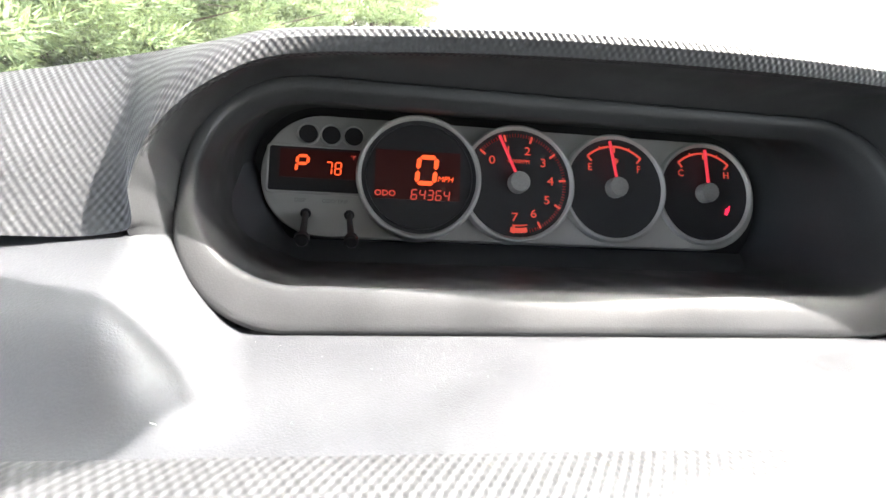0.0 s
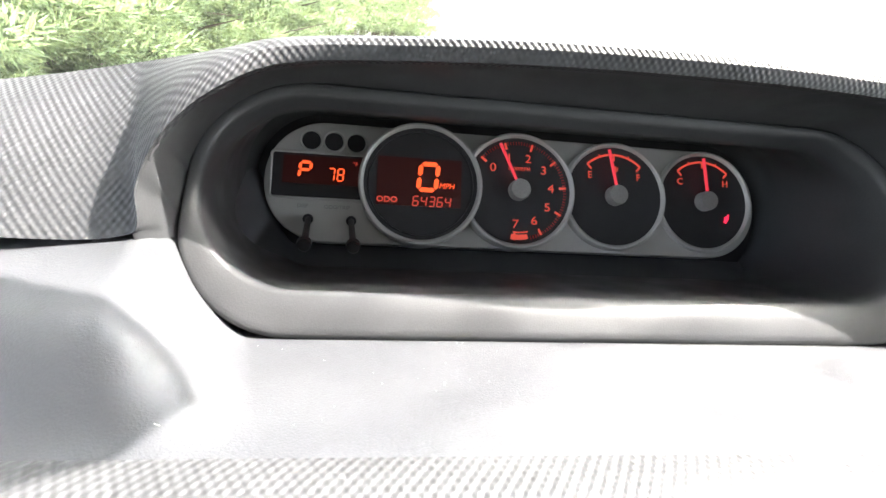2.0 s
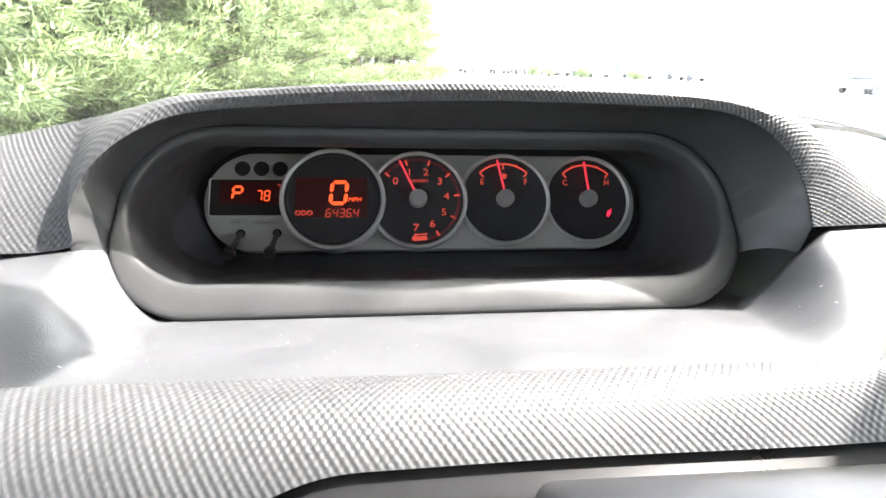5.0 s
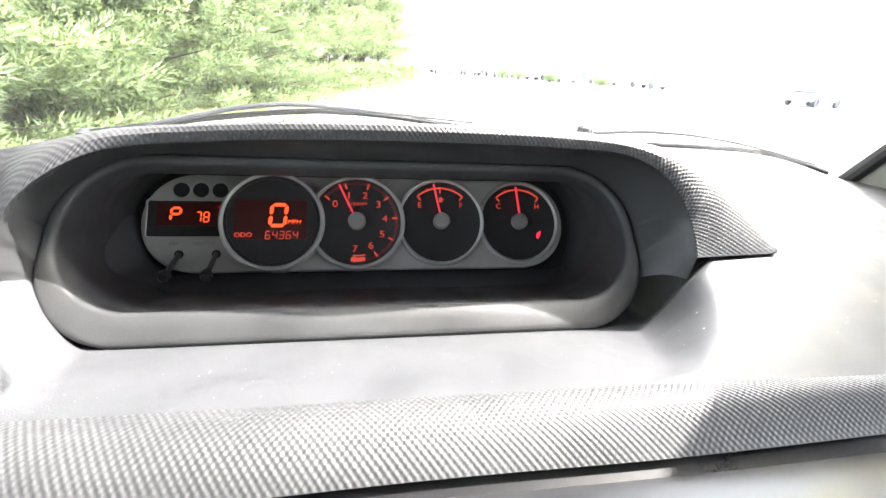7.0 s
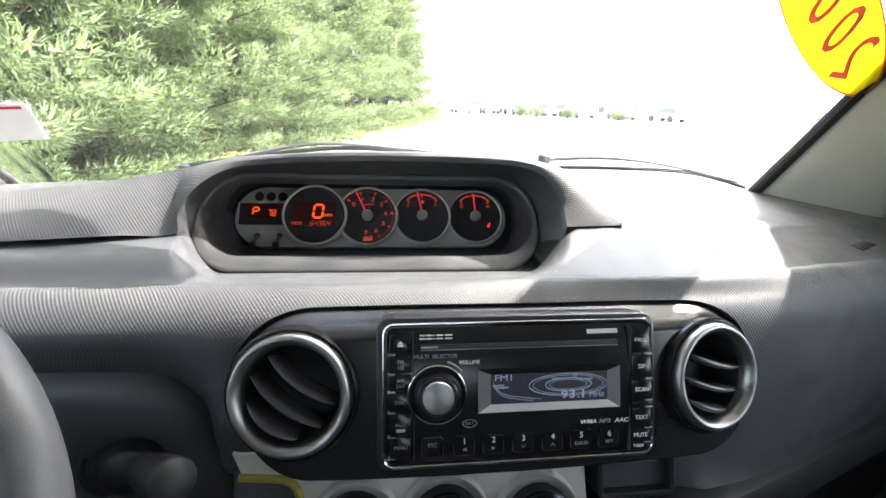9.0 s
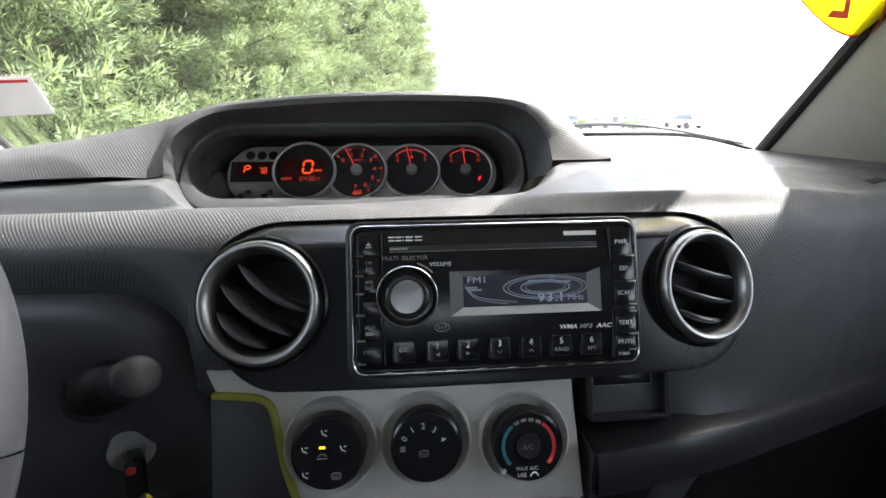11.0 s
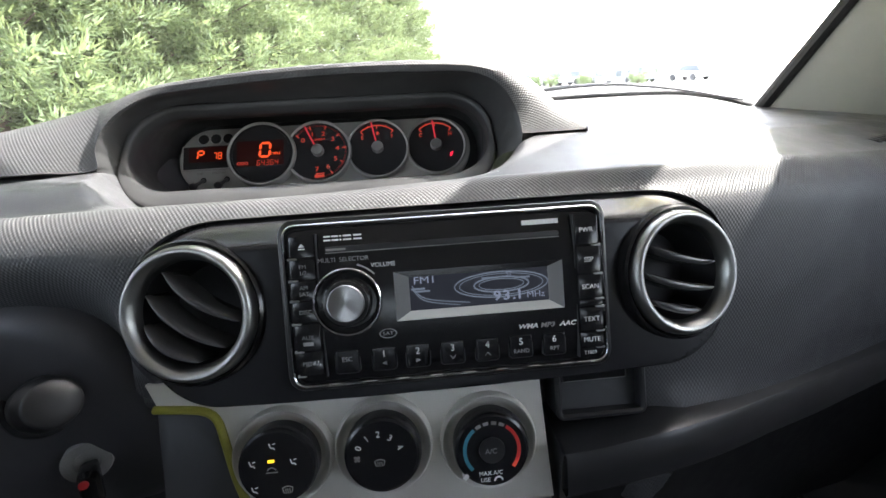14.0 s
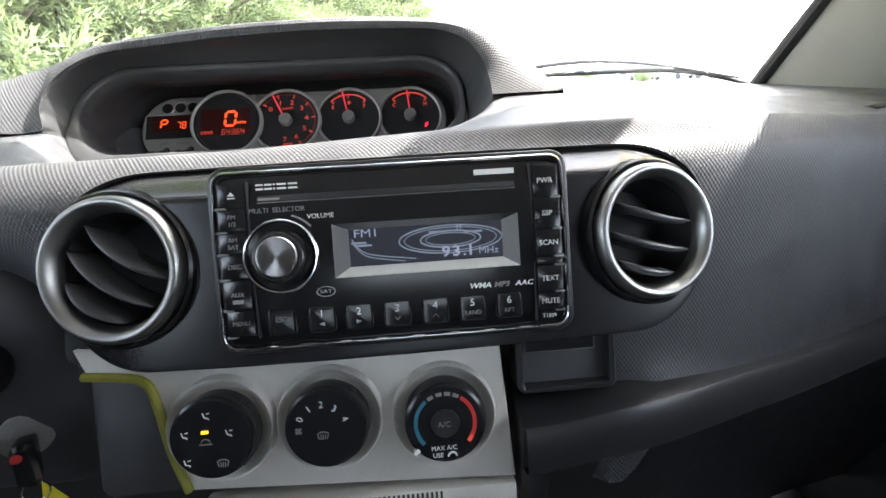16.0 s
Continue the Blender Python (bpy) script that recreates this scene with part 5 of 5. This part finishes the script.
# mirror out of view, placed for the shadow it throws on the left pad
mir = thing("rear_view_mirror", "unseen black rear-view mirror, hung to shadow the left dash", "mirror", look((-0.080, 0.225, 1.470), (-0.335, -0.6, 1.40)) @ Matrix.Rotation(radians(180), 4, "Y"))
part("housing", loft([rrect(0.18, 0.03, 0.014, 6, 0, 0, 0.022), rrect(0.235, 0.062, 0.022, 6, 0, 0, 0.010), rrect(0.242, 0.068, 0.024, 6, 0, 0, -0.004), rrect(0.238, 0.064, 0.023, 6, 0, 0, -0.007)], ring=True, cap=True), BLACK, mir)
part("stem", tube([(0.0, 0.0, 0.015), (0.0, 0.03, 0.05), (0.0, 0.05, 0.07)], 0.008, 8), BLACK, mir)
card = thing("paper_card", "white paper card stuck inside the windscreen corner", "paper card", glass_frame(-0.606, 1.170, 4, 0.012))
part("sheet", box(-0.060, 0.032, -0.028, 0.028, -0.0004, 0.0, 0), PAPER, card, smooth=False)
part("print_line", box(-0.05, 0.026, 0.020, 0.024, 0.0, 0.0002), REDINK, card, smooth=False)

# ---- wipers and cowl outside the glass ----
cowl = thing("cowl", "black plastic cowl below the windscreen", "cowl", kind="structure")
part("tray", loft([[(x, y - 0.10 * (x / 0.7) ** 2, z) for x in np.linspace(-0.72, 0.72, 30)] for y, z in ((0.525, 1.055), (0.56, 1.062), (0.63, 1.045), (0.68, 1.03))]), RUBBER, cowl)


def wiper(points, label):
    w = thing("wiper", label, "wiper", group="windscreen wipers")
    p = [Vector(q) for q in points]
    part("arm", tube([Vector(tuple(q)) for q in smooth_line([tuple(q) for q in p], 24)], [0.0038 - 0.0001 * k for k in range(24)], 8), PAD, w)
    part("blade", loft([[q + Vector((0, a, b - 0.006)) for q in smooth_line([tuple(p[1] + Vector((-0.1, 0, -0.012))), tuple(p[3]), tuple(p[4] + Vector((0.02, 0, -0.004)))], 12) for q in [Vector(q)]] for a, b in ((0.0, 0.003), (0.003, 0.0), (0.0, -0.004), (-0.002, 0.0), (0.0, 0.003))]), RUBBER, w, "thin rubber blade")
    part("pivot", lathe([(0.012, -0.01), (0.012, 0.008), (0.006, 0.012)], 16, *p[0][:2], True), BLACK, w).location.z = p[0].z


wiper([(-0.46, 0.500, 1.090), (-0.36, 0.495, 1.116), (-0.27, 0.495, 1.136), (-0.19, 0.497, 1.141), (0.02, 0.512, 1.127)], "black wiper arm parked below the windscreen")
wiper([(0.19, 0.512, 1.120), (0.27, 0.500, 1.127), (0.35, 0.488, 1.127), (0.45, 0.478, 1.115), (0.57, 0.465, 1.092)], "black wiper arm parked at the screen's corner")

# ---- far side of the lot ----


def parked_car(x, y, turn, paint, label):
    c = thing("parked_car", label, "car", pose(x, y, 0, 0, 0, turn), group="cars across the lot")
    body = loft([[(u, v * wd, z) for v in (-1, -0.96, 0.96, 1)] for u, wd, z in ((-2.2, 0.8, 0.35), (-2.2, 0.85, 0.85), (-1.3, 0.88, 0.95), (1.0, 0.88, 0.98), (2.1, 0.84, 0.80), (2.2, 0.8, 0.40))], bm=None)
    for sgn in (-1, 1):
        body.faces.new([body.verts.new((u, sgn * 0.86, z)) for u, z in ((-2.2, 0.35), (-2.2, 0.85), (-1.3, 0.95), (1.0, 0.98), (2.1, 0.80), (2.2, 0.40))])
    part("body", body, paint, c)
    part("cabin", loft([rrect(3.0, 1.6, 0.2, 4, -0.4, 0, 0.94), rrect(2.4, 1.45, 0.2, 4, -0.45, 0, 1.25), rrect(1.8, 1.3, 0.2, 4, -0.5, 0, 1.45)], ring=True, cap=True), CARGLASS, c, "dark glazed cabin")
    part("roof", plate(1.85, 1.34, 0.2, 1.44, 1.49, 0.02, -0.5, 0, 4), paint, c)
    for u in (-1.35, 1.35):
        for v in (-0.82, 0.82):
            tyre = part("wheel", lathe([(0.18, -0.1), (0.32, -0.1), (0.33, 0.0), (0.32, 0.1), (0.18, 0.1), (0.16, 0.06), (0.02, 0.06)], 24, cap=True), TYRE, c)
            tyre.matrix_local = pose(u, v, 0.33, 90 if v < 0 else -90, 0, 0)
    return c


kinds = [(PAINTW, "white parked car in the sunlit lot"), (PAINTS, "silver parked car in the sunlit lot"), (PAINTG, "pale grey parked car in the sunlit lot"), (PAINTW, "white parked car in the sunlit lot")]
made = []
for k in range(4):
    made.append(parked_car(8.0 + 3.2 * k, 52.0 - 0.5 * k, 80 + 8 * k, *kinds[k]))
for k, (x, y, turn) in enumerate(((6.2, 55.0, 88), (19.6, 50.4, 112), (21.4, 47.0, 70), (25.4, 46.2, 84), (10.4, 57.5, 172), (15.2, 58.0, 8), (29.6, 44.0, 100))):
    copy_thing(made[(k * 3 + k // 4) % 4], pose(x, y, 0, 0, 0, turn))
for k, (x, y) in enumerate(((30.5, 26.0),)):
    copy_thing(made[(k + 2) % 4], pose(x, y, 0, 0, 0, 15))
hs = thing("sales_building", "low white building with dark windows across the lot", "building", pose(29.0, 55.5, 0, 0, 0, -24) @ Matrix.Scale(0.50, 4))
part("wall", box(-7, 7, -4, 4, 0, 4.2), PAINTW, hs, smooth=False)
rb = bmesh.new()
rv = [rb.verts.new(p) for p in ((-7.5, -4.5, 4.2), (7.5, -4.5, 4.2), (7.5, 4.5, 4.2), (-7.5, 4.5, 4.2), (-6, 0, 6.2), (6, 0, 6.2))]
for q in ((0, 1, 5, 4), (2, 3, 4, 5), (1, 2, 5), (3, 0, 4), (0, 3, 2, 1)):
    rb.faces.new([rv[i] for i in q])
part("roof", rb, ROOFM, hs, smooth=False)
for k in range(5):
    wdw = part("window", frame_ring(1.6, 1.7, 0.02, 0.1, -0.05, 0.05, 0.01), PAINTW, hs)
    wdw.matrix_local = Matrix.Translation((-5.4 + 2.7 * k, -4.02, 1.9)) @ Matrix.Rotation(radians(90), 4, "X")
    part("pane", box(-0.72, 0.72, -0.77, 0.77, -0.02, 0.0), CARGLASS, wdw, smooth=False)


def shrub(x, y, size, seed):
    """A low rounded bush: a few stems and many small leaves in uneven clumps."""
    rng = np.random.default_rng(seed)
    t = thing("shrub", "low sunlit yellow-green shrub across the lot", "shrub", pose(x, y, 0, 0, 0, 40 * seed), group="shrubs across the lot")
    stems = bmesh.new()
    hearts = []
    for k in range(9):
        a, reach = k * 2.4, rng.uniform(0.25, 0.75)
        top = np.array((math.cos(a) * reach, math.sin(a) * reach, rng.uniform(0.45, 1.15))) * size
        tube([(0, 0, 0), tuple(top * np.array((0.4, 0.4, 0.6))), tuple(top)], [0.03, 0.02, 0.006], 5, stems)
        hearts += [top, top * np.array((0.8, 0.8, 0.55))]
    part("stems", stems, BARK, t)
    home = np.repeat(np.array(hearts), 90, 0)
    ball = rng.normal(0, 1, home.shape)
    ball /= np.linalg.norm(ball, axis=1)[:, None]
    root = home + ball * rng.uniform(0.1, 0.34, (len(home), 1)) * size
    side = np.cross(ball, rng.normal(0, 1, ball.shape))
    side /= np.linalg.norm(side, axis=1)[:, None]
    verts = np.stack([root - side * 0.035, root + side * 0.035, root + ball * 0.10], 1).reshape(-1, 3)
    me = bpy.data.meshes.new("leaves")
    me.from_pydata(verts.tolist(), [], np.arange(len(verts)).reshape(-1, 3).tolist())
    me.materials.append(PINE)
    leaves = new("leaves", me)
    leaves.parent = t
    leaves["kind"] = "stuff"


for seed, (x, y, size) in enumerate(((13.3, 45.0, 1.0), (14.6, 43.5, 1.2), (17.4, 42.0, 1.0), (22.4, 41.0, 0.9), (25.6, 45.0, 1.5))):
    shrub(x, y, size, seed + 1)
